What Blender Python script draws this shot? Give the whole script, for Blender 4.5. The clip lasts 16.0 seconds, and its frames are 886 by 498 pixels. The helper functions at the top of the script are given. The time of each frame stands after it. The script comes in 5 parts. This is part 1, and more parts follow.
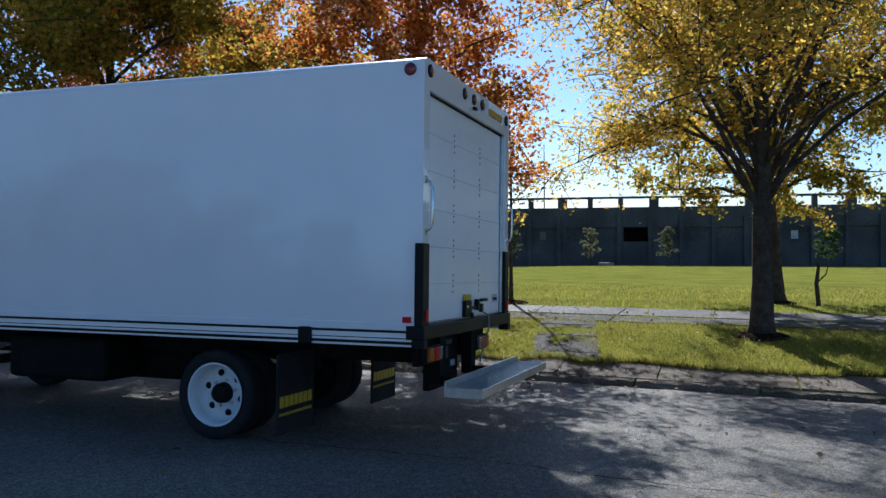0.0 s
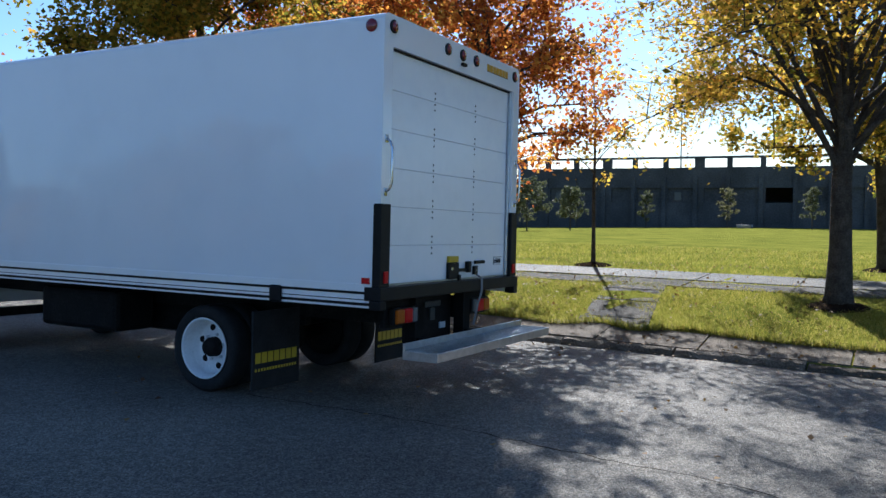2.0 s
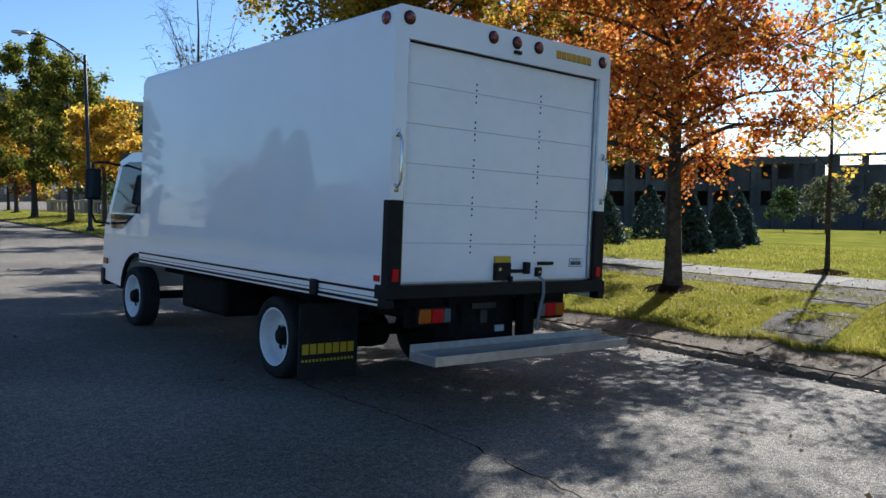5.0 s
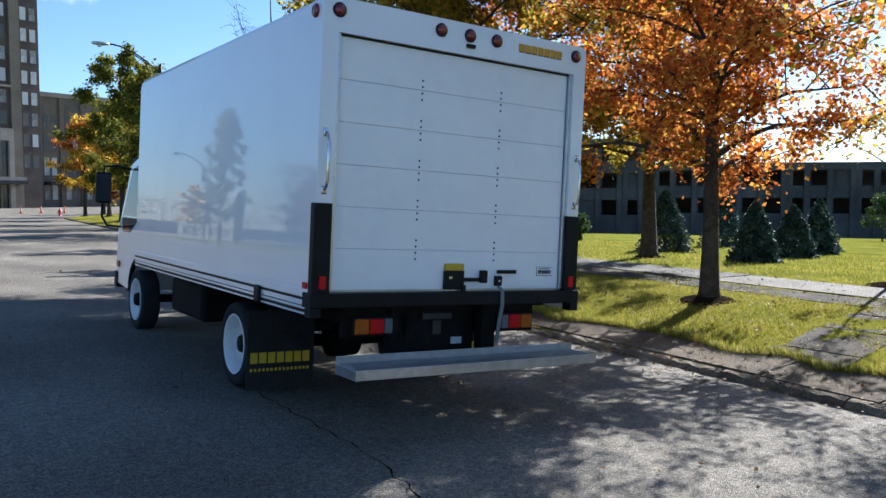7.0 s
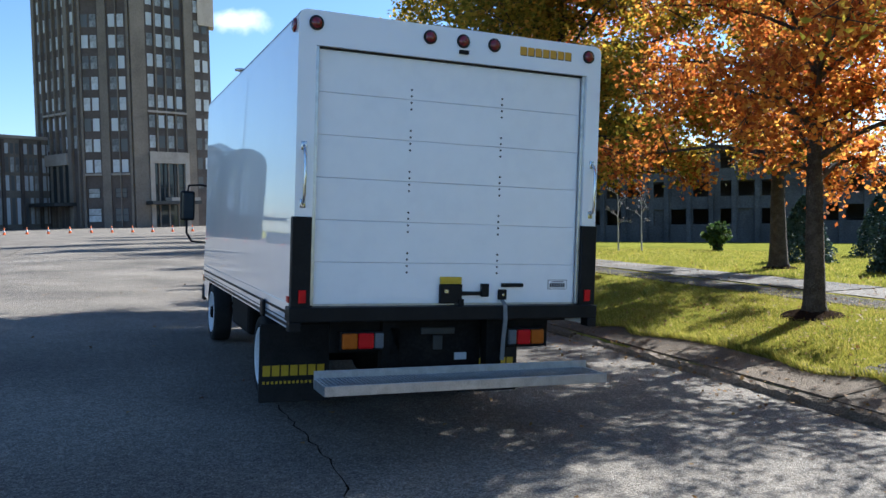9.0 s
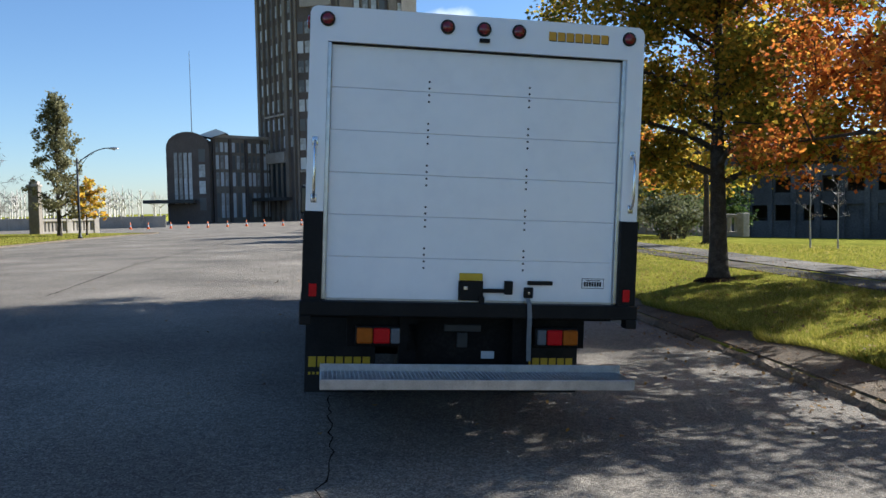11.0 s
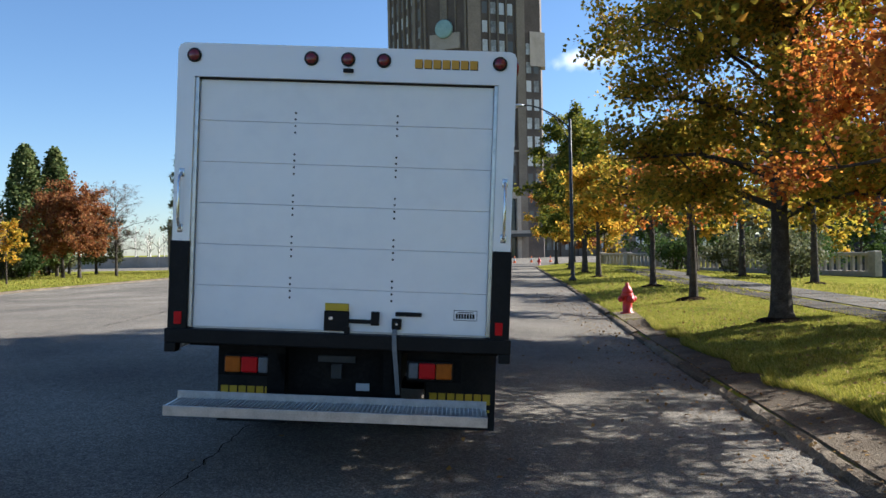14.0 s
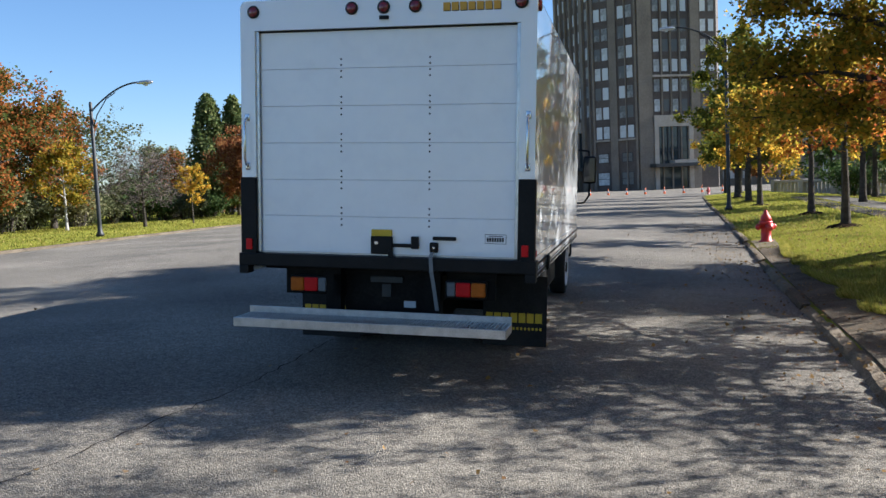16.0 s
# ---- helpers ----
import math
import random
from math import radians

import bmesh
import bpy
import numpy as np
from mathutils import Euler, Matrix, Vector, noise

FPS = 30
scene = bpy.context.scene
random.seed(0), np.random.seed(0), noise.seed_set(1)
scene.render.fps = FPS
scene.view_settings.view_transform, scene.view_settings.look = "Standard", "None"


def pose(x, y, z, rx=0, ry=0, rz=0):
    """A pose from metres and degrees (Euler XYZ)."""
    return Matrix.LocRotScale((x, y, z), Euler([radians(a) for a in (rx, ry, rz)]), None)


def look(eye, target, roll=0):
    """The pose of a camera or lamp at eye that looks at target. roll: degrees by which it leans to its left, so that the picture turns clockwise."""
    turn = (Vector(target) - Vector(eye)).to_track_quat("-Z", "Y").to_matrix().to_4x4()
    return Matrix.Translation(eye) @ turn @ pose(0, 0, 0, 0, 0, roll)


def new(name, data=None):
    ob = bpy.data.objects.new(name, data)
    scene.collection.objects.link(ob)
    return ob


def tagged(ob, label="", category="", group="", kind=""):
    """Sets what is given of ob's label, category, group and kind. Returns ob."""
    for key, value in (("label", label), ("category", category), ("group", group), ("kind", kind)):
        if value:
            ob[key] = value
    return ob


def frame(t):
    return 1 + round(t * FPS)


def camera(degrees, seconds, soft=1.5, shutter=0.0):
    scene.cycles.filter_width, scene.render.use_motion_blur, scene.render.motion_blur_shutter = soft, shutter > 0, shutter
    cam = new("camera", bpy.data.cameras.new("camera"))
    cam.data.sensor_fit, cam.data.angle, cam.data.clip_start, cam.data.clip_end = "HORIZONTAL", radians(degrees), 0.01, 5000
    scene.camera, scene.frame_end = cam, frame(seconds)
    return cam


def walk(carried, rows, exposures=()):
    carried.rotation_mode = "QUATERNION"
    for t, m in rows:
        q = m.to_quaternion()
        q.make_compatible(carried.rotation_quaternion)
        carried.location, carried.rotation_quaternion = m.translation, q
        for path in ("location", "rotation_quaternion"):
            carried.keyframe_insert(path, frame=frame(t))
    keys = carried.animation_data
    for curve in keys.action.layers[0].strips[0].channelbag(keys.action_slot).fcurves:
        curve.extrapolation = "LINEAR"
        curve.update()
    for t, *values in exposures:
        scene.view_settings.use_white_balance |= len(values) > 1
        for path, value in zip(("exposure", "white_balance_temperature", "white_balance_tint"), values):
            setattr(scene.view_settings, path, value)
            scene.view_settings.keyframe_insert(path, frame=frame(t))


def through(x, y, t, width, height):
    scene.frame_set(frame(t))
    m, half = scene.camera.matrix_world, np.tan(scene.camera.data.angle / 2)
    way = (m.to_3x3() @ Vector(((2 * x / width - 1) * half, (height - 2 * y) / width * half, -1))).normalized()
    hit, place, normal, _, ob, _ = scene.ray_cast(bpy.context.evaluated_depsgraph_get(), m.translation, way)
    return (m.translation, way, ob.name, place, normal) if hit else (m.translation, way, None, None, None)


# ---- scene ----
# ---- camera ----
LEAN = 3.1  # the parked truck leans to the kerb with the cross fall of the road
TILT = pose(0, 0, 0, 0, LEAN, 0)
cam = camera(56.7, 16.0)
PATH = [
    (0, (-7.016, -2.251, 1.439), (-5.135, -1.574, 1.496), 0.64),
    (0.5, (-6.842, -2.517, 1.473), (-4.980, -1.789, 1.521), 0.28),
    (1, (-6.701, -2.868, 1.470), (-4.890, -2.022, 1.501), 0.82),
    (1.5, (-6.563, -3.145, 1.468), (-4.793, -2.215, 1.433), 1.16),
    (2, (-6.337, -3.419, 1.479), (-4.594, -2.439, 1.431), 1.41),
    (2.5, (-6.096, -3.695, 1.493), (-4.389, -2.654, 1.444), 1.96),
    (3, (-5.839, -3.939, 1.522), (-4.204, -2.788, 1.461), 2.02),
    (3.5, (-5.650, -4.180, 1.487), (-4.055, -2.974, 1.434), 1.96),
    (4, (-5.390, -4.412, 1.514), (-3.843, -3.146, 1.455), 2.09),
    (4.5, (-5.077, -4.669, 1.530), (-3.671, -3.249, 1.459), 2.14),
    (7, (-3.626, -5.214, 1.578), (-2.517, -3.551, 1.508), 2.62),
    (7.5, (-3.357, -5.345, 1.584), (-2.306, -3.644, 1.540), 1.90),
    (8, (-3.077, -5.503, 1.591), (-2.116, -3.750, 1.542), 1.78),
    (8.5, (-2.783, -5.572, 1.561), (-1.953, -3.754, 1.512), 1.98),
    (9, (-2.461, -5.623, 1.619), (-1.687, -3.779, 1.565), 1.76),
    (9.5, (-2.129, -5.725, 1.652), (-1.442, -3.847, 1.588), 2.22),
    (10, (-1.794, -5.807, 1.665), (-1.256, -3.883, 1.586), 2.35),
    (12.5, (-0.164, -5.885, 1.678), (-0.036, -3.890, 1.610), 1.69),
    (13, (0.146, -5.931, 1.690), (0.236, -3.934, 1.651), 1.88),
    (13.5, (0.485, -5.913, 1.650), (0.520, -3.914, 1.619), 1.98),
    (14, (0.843, -5.888, 1.670), (0.807, -3.888, 1.668), 1.99),
    (14.5, (1.207, -5.915, 1.678), (0.997, -3.926, 1.670), 2.21),
    (15, (1.436, -6.009, 1.657), (1.103, -4.037, 1.645), 1.53),
    (15.5, (1.644, -6.194, 1.645), (1.255, -4.234, 1.568), -0.06),
    (16, (1.950, -6.323, 1.660), (1.505, -4.380, 1.489), 0.45),
]
# stops and white balance: the phone opens up as it turns away from the sun
LIGHT = [(0, 0.98, 4950, 10), (1.5, 1.22, 5050, 10), (3, 1.47, 5150, 10), (4.5, 1.24, 5300, 10), (7, 1.57, 5250, 10), (7.5, 1.12, 5200, 10), (8.5, 1.72, 5250, 10), (9, 1.72, 5250, 10), (9.5, 1.72, 5300, 10), (10, 1.47, 5350, 10), (12.5, 1.38, 5450, 10), (13.5, 1.52, 5500, 10), (14.5, 1.52, 5480, 10), (16, 1.55, 5380, 10)]
walk(cam, [(t, TILT @ look(eye, target, roll)) for t, eye, target, roll in PATH], LIGHT)

# ---- world and sun ----
SUN_AZ, SUN_EL = radians(68), radians(31)
world = bpy.data.worlds.new("sky")
scene.world = world
world.use_nodes = True
wn = world.node_tree
sky = wn.nodes.new("ShaderNodeTexSky")
sky.sky_type = "NISHITA"
sky.sun_disc = False
sky.sun_elevation, sky.sun_rotation = SUN_EL, SUN_AZ
sky.air_density, sky.dust_density, sky.ozone_density = 1.0, 0.25, 3.0
# one small fair-weather cloud beside the tower
geo = wn.nodes.new("ShaderNodeTexCoord")
cl = Vector((math.sin(radians(9.0)) * math.cos(radians(12.6)), math.cos(radians(9.0)) * math.cos(radians(12.6)), math.sin(radians(12.6))))
mp = wn.nodes.new("ShaderNodeMapping")
mp.vector_type = "POINT"
mp.inputs["Location"].default_value = (-cl.x * 22, 0, -cl.z * 60)
mp.inputs["Scale"].default_value = (22, 0.001, 60)
wob = wn.nodes.new("ShaderNodeTexNoise")
wob.inputs["Scale"].default_value, wob.inputs["Detail"].default_value = 30, 5
wn.links.new(geo.outputs["Generated"], wob.inputs["Vector"])
wn.links.new(geo.outputs["Generated"], mp.inputs["Vector"])
ln = wn.nodes.new("ShaderNodeVectorMath")
ln.operation = "LENGTH"
wn.links.new(mp.outputs[0], ln.inputs[0])
ad = wn.nodes.new("ShaderNodeMath")
ad.operation = "MULTIPLY_ADD"
ad.inputs[1].default_value = 1.6
wn.links.new(wob.outputs["Fac"], ad.inputs[0])
wn.links.new(ln.outputs["Value"], ad.inputs[2])
ms = wn.nodes.new("ShaderNodeMapRange")
ms.interpolation_type = "SMOOTHSTEP"
ms.inputs["From Min"].default_value, ms.inputs["From Max"].default_value = 1.05, 1.75
ms.inputs["To Min"].default_value, ms.inputs["To Max"].default_value = 0.9, 0.0
wn.links.new(ad.outputs[0], ms.inputs["Value"])
sp = wn.nodes.new("ShaderNodeSeparateXYZ")
wn.links.new(geo.outputs["Generated"], sp.inputs[0])
front = wn.nodes.new("ShaderNodeMath")
front.operation = "GREATER_THAN"
front.inputs[1].default_value = 0.0
wn.links.new(sp.outputs["Y"], front.inputs[0])
fm = wn.nodes.new("ShaderNodeMath")
fm.operation = "MULTIPLY"
wn.links.new(ms.outputs[0], fm.inputs[0])
wn.links.new(front.outputs[0], fm.inputs[1])
cm = wn.nodes.new("ShaderNodeMixRGB")
cm.inputs[2].default_value = (8.5, 8.6, 8.8, 1)
wn.links.new(fm.outputs[0], cm.inputs[0])
wn.links.new(sky.outputs[0], cm.inputs[1])
wn.links.new(cm.outputs[0], wn.nodes["Background"].inputs[0])
wn.nodes["Background"].inputs[1].default_value = 0.052
sun = new("sun", bpy.data.lights.new("sun", "SUN"))
sun.data.energy, sun.data.angle, sun.data.color = 5.0, radians(0.53), (1.0, 0.89, 0.73)
sun_dir = Vector((math.sin(SUN_AZ) * math.cos(SUN_EL), math.cos(SUN_AZ) * math.cos(SUN_EL), math.sin(SUN_EL)))
sun.matrix_world = look(sun_dir * 100, (0, 0, 0))


# ---- materials ----
def material(name, stops, rough=0.6, metal=0.0, scale=8.0, fine=60.0, bump=0.2, dist=0.01, coat=0.0, random_amount=0.0, spec=0.5, object_random=True, fine_share=0.45):
    """Surface with colour varied between the stops at two scales, and fine relief."""
    m = bpy.data.materials.new(name)
    m.use_nodes = True
    nt, L = m.node_tree, m.node_tree.links
    b = nt.nodes["Principled BSDF"]
    b.inputs["Roughness"].default_value = rough
    b.inputs["Metallic"].default_value = metal
    b.inputs["Coat Weight"].default_value = coat
    b.inputs["Coat Roughness"].default_value = 0.02
    b.inputs["Specular IOR Level"].default_value = spec
    tc = nt.nodes.new("ShaderNodeTexCoord")
    n1 = nt.nodes.new("ShaderNodeTexNoise")
    n1.inputs["Scale"].default_value, n1.inputs["Detail"].default_value = scale, 6
    n2 = nt.nodes.new("ShaderNodeTexNoise")
    n2.inputs["Scale"].default_value, n2.inputs["Detail"].default_value = fine, 4
    L.new(tc.outputs["Object"], n1.inputs["Vector"])
    L.new(tc.outputs["Object"], n2.inputs["Vector"])
    mix = nt.nodes.new("ShaderNodeMath")
    mix.operation = "MULTIPLY_ADD"
    mix.inputs[1].default_value = fine_share
    L.new(n2.outputs["Fac"], mix.inputs[0])
    half = nt.nodes.new("ShaderNodeMath")
    half.operation = "MULTIPLY"
    half.inputs[1].default_value = 1 - fine_share
    L.new(n1.outputs["Fac"], half.inputs[0])
    L.new(half.outputs[0], mix.inputs[2])
    fac = mix.outputs[0]
    if random_amount:
        if object_random:
            r = nt.nodes.new("ShaderNodeObjectInfo").outputs["Random"]
        else:
            r = nt.nodes.new("ShaderNodeNewGeometry").outputs["Random Per Island"]
        a = nt.nodes.new("ShaderNodeMath")
        a.operation = "MULTIPLY_ADD"
        a.inputs[1].default_value = random_amount
        L.new(r, a.inputs[0])
        s = nt.nodes.new("ShaderNodeMath")
        s.operation = "SUBTRACT"
        s.inputs[1].default_value = random_amount / 2
        L.new(fac, s.inputs[0])
        L.new(s.outputs[0], a.inputs[2])
        fac = a.outputs[0]
    ramp = nt.nodes.new("ShaderNodeValToRGB")
    els = ramp.color_ramp.elements
    while len(els) < len(stops):
        els.new(0.5)
    for i, c in enumerate(stops):
        els[i].position = 0.3 + 0.4 * i / max(1, len(stops) - 1)
        els[i].color = (*c, 1)
    L.new(fac, ramp.inputs[0])
    L.new(ramp.outputs[0], b.inputs["Base Color"])
    if bump:
        bp = nt.nodes.new("ShaderNodeBump")
        bp.inputs["Strength"].default_value, bp.inputs["Distance"].default_value = bump, dist
        L.new(n2.outputs["Fac"], bp.inputs["Height"])
        L.new(bp.outputs[0], b.inputs["Normal"])
    return m


def leaf_material(name, stops, through=0.5):
    """Leaves: colour differs from leaf to leaf, light passes through them."""
    m = bpy.data.materials.new(name)
    m.use_nodes = True
    nt, L = m.node_tree, m.node_tree.links
    out = nt.nodes["Material Output"]
    b = nt.nodes["Principled BSDF"]
    b.inputs["Roughness"].default_value = 0.7
    b.inputs["Specular IOR Level"].default_value = 0.15
    geo = nt.nodes.new("ShaderNodeNewGeometry")
    ramp = nt.nodes.new("ShaderNodeValToRGB")
    els = ramp.color_ramp.elements
    while len(els) < len(stops):
        els.new(0.5)
    for i, c in enumerate(stops):
        els[i].position = i / max(1, len(stops) - 1)
        els[i].color = (*c, 1)
    L.new(geo.outputs["Random Per Island"], ramp.inputs[0])
    L.new(ramp.outputs[0], b.inputs["Base Color"])
    tr = nt.nodes.new("ShaderNodeBsdfTranslucent")
    L.new(ramp.outputs[0], tr.inputs["Color"])
    mx = nt.nodes.new("ShaderNodeMixShader")
    mx.inputs[0].default_value = through
    L.new(b.outputs[0], mx.inputs[1])
    L.new(tr.outputs[0], mx.inputs[2])
    L.new(mx.outputs[0], out.inputs["Surface"])
    return m


def glass_dark(name, colour, rough=0.05):
    m = bpy.data.materials.new(name)
    m.use_nodes = True
    b = m.node_tree.nodes["Principled BSDF"]
    b.inputs["Base Color"].default_value = (*colour, 1)
    b.inputs["Roughness"].default_value = rough
    b.inputs["IOR"].default_value = 1.5
    return m


def asphalt_material():
    """Worn asphalt: single stones in the binder, a few of them glinting, over broad stains and pale wear."""
    m = bpy.data.materials.new("asphalt")
    m.use_nodes = True
    nt, L = m.node_tree, m.node_tree.links
    b = nt.nodes["Principled BSDF"]
    b.inputs["Specular IOR Level"].default_value = 0.14
    co = nt.nodes.new("ShaderNodeTexCoord").outputs["Object"]

    def tex(kind, scale, detail=None):
        n = nt.nodes.new(kind)
        n.inputs["Scale"].default_value = scale
        if detail is not None:
            n.inputs["Detail"].default_value = detail
        L.new(co, n.inputs["Vector"])
        return n

    def calc(op, a, b_in):
        n = nt.nodes.new("ShaderNodeMath")
        n.operation = op
        for k, v in enumerate((a, b_in)):
            if isinstance(v, (int, float)):
                n.inputs[k].default_value = v
            else:
                L.new(v, n.inputs[k])
        return n.outputs[0]

    stone = tex("ShaderNodeTexVoronoi", 85)
    grit = tex("ShaderNodeTexNoise", 160, 3)
    clump = tex("ShaderNodeTexNoise", 14, 5)
    stain = tex("ShaderNodeTexNoise", 0.35, 6)
    sep = nt.nodes.new("ShaderNodeSeparateColor")
    L.new(stone.outputs["Color"], sep.inputs[0])
    v = calc("MULTIPLY", sep.outputs[0], 0.26)
    v = calc("ADD", v, calc("MULTIPLY", grit.outputs["Fac"], 0.24))
    v = calc("ADD", v, calc("MULTIPLY", clump.outputs["Fac"], 0.2))
    v = calc("ADD", v, calc("MULTIPLY", stain.outputs["Fac"], 0.45))
    ramp = nt.nodes.new("ShaderNodeValToRGB")
    els = ramp.color_ramp.elements
    els.new(0.5)
    for e, p, c in zip(els, (0.34, 0.58, 0.84), ((0.05, 0.045, 0.039), (0.152, 0.134, 0.109), (0.39, 0.345, 0.277))):
        e.position, e.color = p, (*c, 1)
    L.new(v, ramp.inputs[0])
    L.new(ramp.outputs[0], b.inputs["Base Color"])
    gloss = nt.nodes.new("ShaderNodeMapRange")
    gloss.inputs["From Min"].default_value, gloss.inputs["From Max"].default_value = 0.8, 0.95
    gloss.inputs["To Min"].default_value, gloss.inputs["To Max"].default_value = 0.92, 0.5
    L.new(sep.outputs[1], gloss.inputs["Value"])
    L.new(gloss.outputs[0], b.inputs["Roughness"])
    h = calc("ADD", calc("MULTIPLY", stone.outputs["Distance"], -0.6), calc("MULTIPLY", grit.outputs["Fac"], 0.5))
    h = calc("ADD", h, calc("MULTIPLY", clump.outputs["Fac"], 0.4))
    bp = nt.nodes.new("ShaderNodeBump")
    bp.inputs["Strength"].default_value, bp.inputs["Distance"].default_value = 0.9, 0.014
    L.new(h, bp.inputs["Height"])
    L.new(bp.outputs[0], b.inputs["Normal"])
    return m


M = {}
M["asphalt"] = asphalt_material()
M["concrete"] = material("concrete", [(0.06, 0.045, 0.03), (0.13, 0.102, 0.07), (0.24, 0.195, 0.142)], 0.9, 0, 1.6, 45, 1.0, 0.025, spec=0.12, random_amount=0.25, fine_share=0.55)
M["old_paving"] = material("old_paving", [(0.055, 0.046, 0.034), (0.115, 0.1, 0.077), (0.22, 0.192, 0.153)], 0.85, 0, 1.0, 42, 1.0, 0.03, spec=0.2, random_amount=0.25, fine_share=0.58)
M["dirt_paving"] = material("dirt_paving", [(0.025, 0.021, 0.015), (0.06, 0.05, 0.035), (0.13, 0.113, 0.088)], 0.95, 0, 1.6, 36, 1.0, 0.04, spec=0.15, random_amount=0.3, fine_share=0.5)
M["grass_soil"] = material("grass_soil", [(0.08, 0.085, 0.02), (0.175, 0.178, 0.028), (0.285, 0.255, 0.046)], 1.0, 0, 0.6, 30, 0.9, 0.05, spec=0.0)
M["grass"] = leaf_material("grass", [(0.1, 0.12, 0.018), (0.21, 0.21, 0.028), (0.32, 0.285, 0.04), (0.44, 0.35, 0.11)], 0.5)
M["mulch"] = material("mulch", [(0.012, 0.009, 0.006), (0.028, 0.02, 0.014), (0.055, 0.04, 0.028)], 1.0, 0, 4, 40, 1.0, 0.05, spec=0.0)
M["bark"] = material("bark", [(0.028, 0.023, 0.018), (0.068, 0.057, 0.046), (0.13, 0.11, 0.09)], 0.95, 0, 6, 40, 1.0, 0.04, spec=0.1)
M["bark_pale"] = material("bark_pale", [(0.2, 0.18, 0.15), (0.38, 0.35, 0.31), (0.5, 0.47, 0.42)], 0.8, 0, 6, 40, 0.5, 0.02)
M["orange_leaf"] = leaf_material("orange_leaf", [(0.27, 0.07, 0.022), (0.4, 0.115, 0.024), (0.52, 0.175, 0.03), (0.62, 0.26, 0.04), (0.7, 0.42, 0.07)], 0.6)
M["yellow_leaf"] = leaf_material("yellow_leaf", [(0.16, 0.16, 0.02), (0.4, 0.3, 0.03), (0.62, 0.39, 0.04), (0.72, 0.48, 0.07), (0.6, 0.28, 0.03)], 0.72)
M["green_gold_leaf"] = leaf_material("green_gold_leaf", [(0.09, 0.1, 0.014), (0.21, 0.185, 0.02), (0.37, 0.28, 0.028), (0.49, 0.345, 0.036), (0.52, 0.26, 0.03)], 0.58)
M["linden_leaf"] = leaf_material("linden_leaf", [(0.055, 0.08, 0.012), (0.11, 0.13, 0.018), (0.2, 0.19, 0.024), (0.34, 0.28, 0.03)], 0.5)
M["red_leaf"] = leaf_material("red_leaf", [(0.14, 0.05, 0.025), (0.24, 0.09, 0.035), (0.34, 0.14, 0.045), (0.28, 0.17, 0.07)])
M["red_green_leaf"] = leaf_material("red_green_leaf", [(0.06, 0.09, 0.02), (0.12, 0.13, 0.03), (0.3, 0.1, 0.025), (0.38, 0.13, 0.03)])
M["green_leaf"] = leaf_material("green_leaf", [(0.03, 0.06, 0.015), (0.06, 0.1, 0.025), (0.1, 0.13, 0.035)], 0.35)
M["olive_leaf"] = leaf_material("olive_leaf", [(0.07, 0.08, 0.035), (0.12, 0.13, 0.06), (0.18, 0.17, 0.08)], 0.35)
M["column_leaf"] = leaf_material("column_leaf", [(0.07, 0.1, 0.03), (0.12, 0.155, 0.05), (0.2, 0.205, 0.075)], 0.4)
M["larch_leaf"] = leaf_material("larch_leaf", [(0.12, 0.115, 0.05), (0.2, 0.185, 0.085), (0.28, 0.25, 0.12)], 0.4)
M["spruce_leaf"] = leaf_material("spruce_leaf", [(0.02, 0.045, 0.035), (0.05, 0.085, 0.07), (0.09, 0.13, 0.12)], 0.15)
M["bare_twig"] = leaf_material("bare_twig", [(0.12, 0.09, 0.08), (0.2, 0.16, 0.14)], 0.1)
M["fallen_leaf"] = leaf_material("fallen_leaf", [(0.09, 0.045, 0.02), (0.17, 0.09, 0.03), (0.27, 0.16, 0.045), (0.15, 0.1, 0.06)], 0.2)
M["white_paint"] = material("white_paint", [(0.77, 0.78, 0.8), (0.82, 0.83, 0.845), (0.85, 0.855, 0.865)], 0.3, 0, 0.8, 2.2, 0.006, 0.004, coat=1.0)
M["white_door"] = material("white_door", [(0.8, 0.81, 0.83), (0.85, 0.86, 0.87), (0.88, 0.885, 0.89)], 0.28, 0, 1.5, 9, 0.03, 0.002, coat=0.2)
M["black_paint"] = material("black_paint", [(0.003, 0.003, 0.0035), (0.006, 0.006, 0.0065), (0.012, 0.0115, 0.011)], 0.5, 0, 6, 60, 0.15, 0.004, spec=0.2)
M["chassis_black"] = material("chassis_black", [(0.004, 0.004, 0.004), (0.008, 0.0075, 0.007), (0.018, 0.016, 0.014)], 0.7, 0, 5, 40, 0.3, 0.006, spec=0.12)
M["rubber"] = material("rubber", [(0.012, 0.012, 0.013), (0.022, 0.022, 0.022), (0.03, 0.029, 0.028)], 0.85, 0, 6, 50, 0.3, 0.005, spec=0.2)
M["rim_white"] = material("rim_white", [(0.6, 0.6, 0.6), (0.72, 0.72, 0.72), (0.8, 0.8, 0.8)], 0.4, 0, 5, 40, 0.1, 0.003)
M["steel"] = material("galvanised_steel", [(0.36, 0.37, 0.385), (0.5, 0.51, 0.525), (0.62, 0.63, 0.645)], 0.28, 0.85, 14, 90, 0.15, 0.002)
M["chrome"] = material("bright_steel", [(0.55, 0.55, 0.56), (0.65, 0.65, 0.66)], 0.22, 1.0, 20, 90, 0.05, 0.001)
M["red_lens"] = material("red_lens", [(0.42, 0.003, 0.005), (0.56, 0.005, 0.009)], 0.35, 0, 30, 120, 0.1, 0.002, spec=0.2)
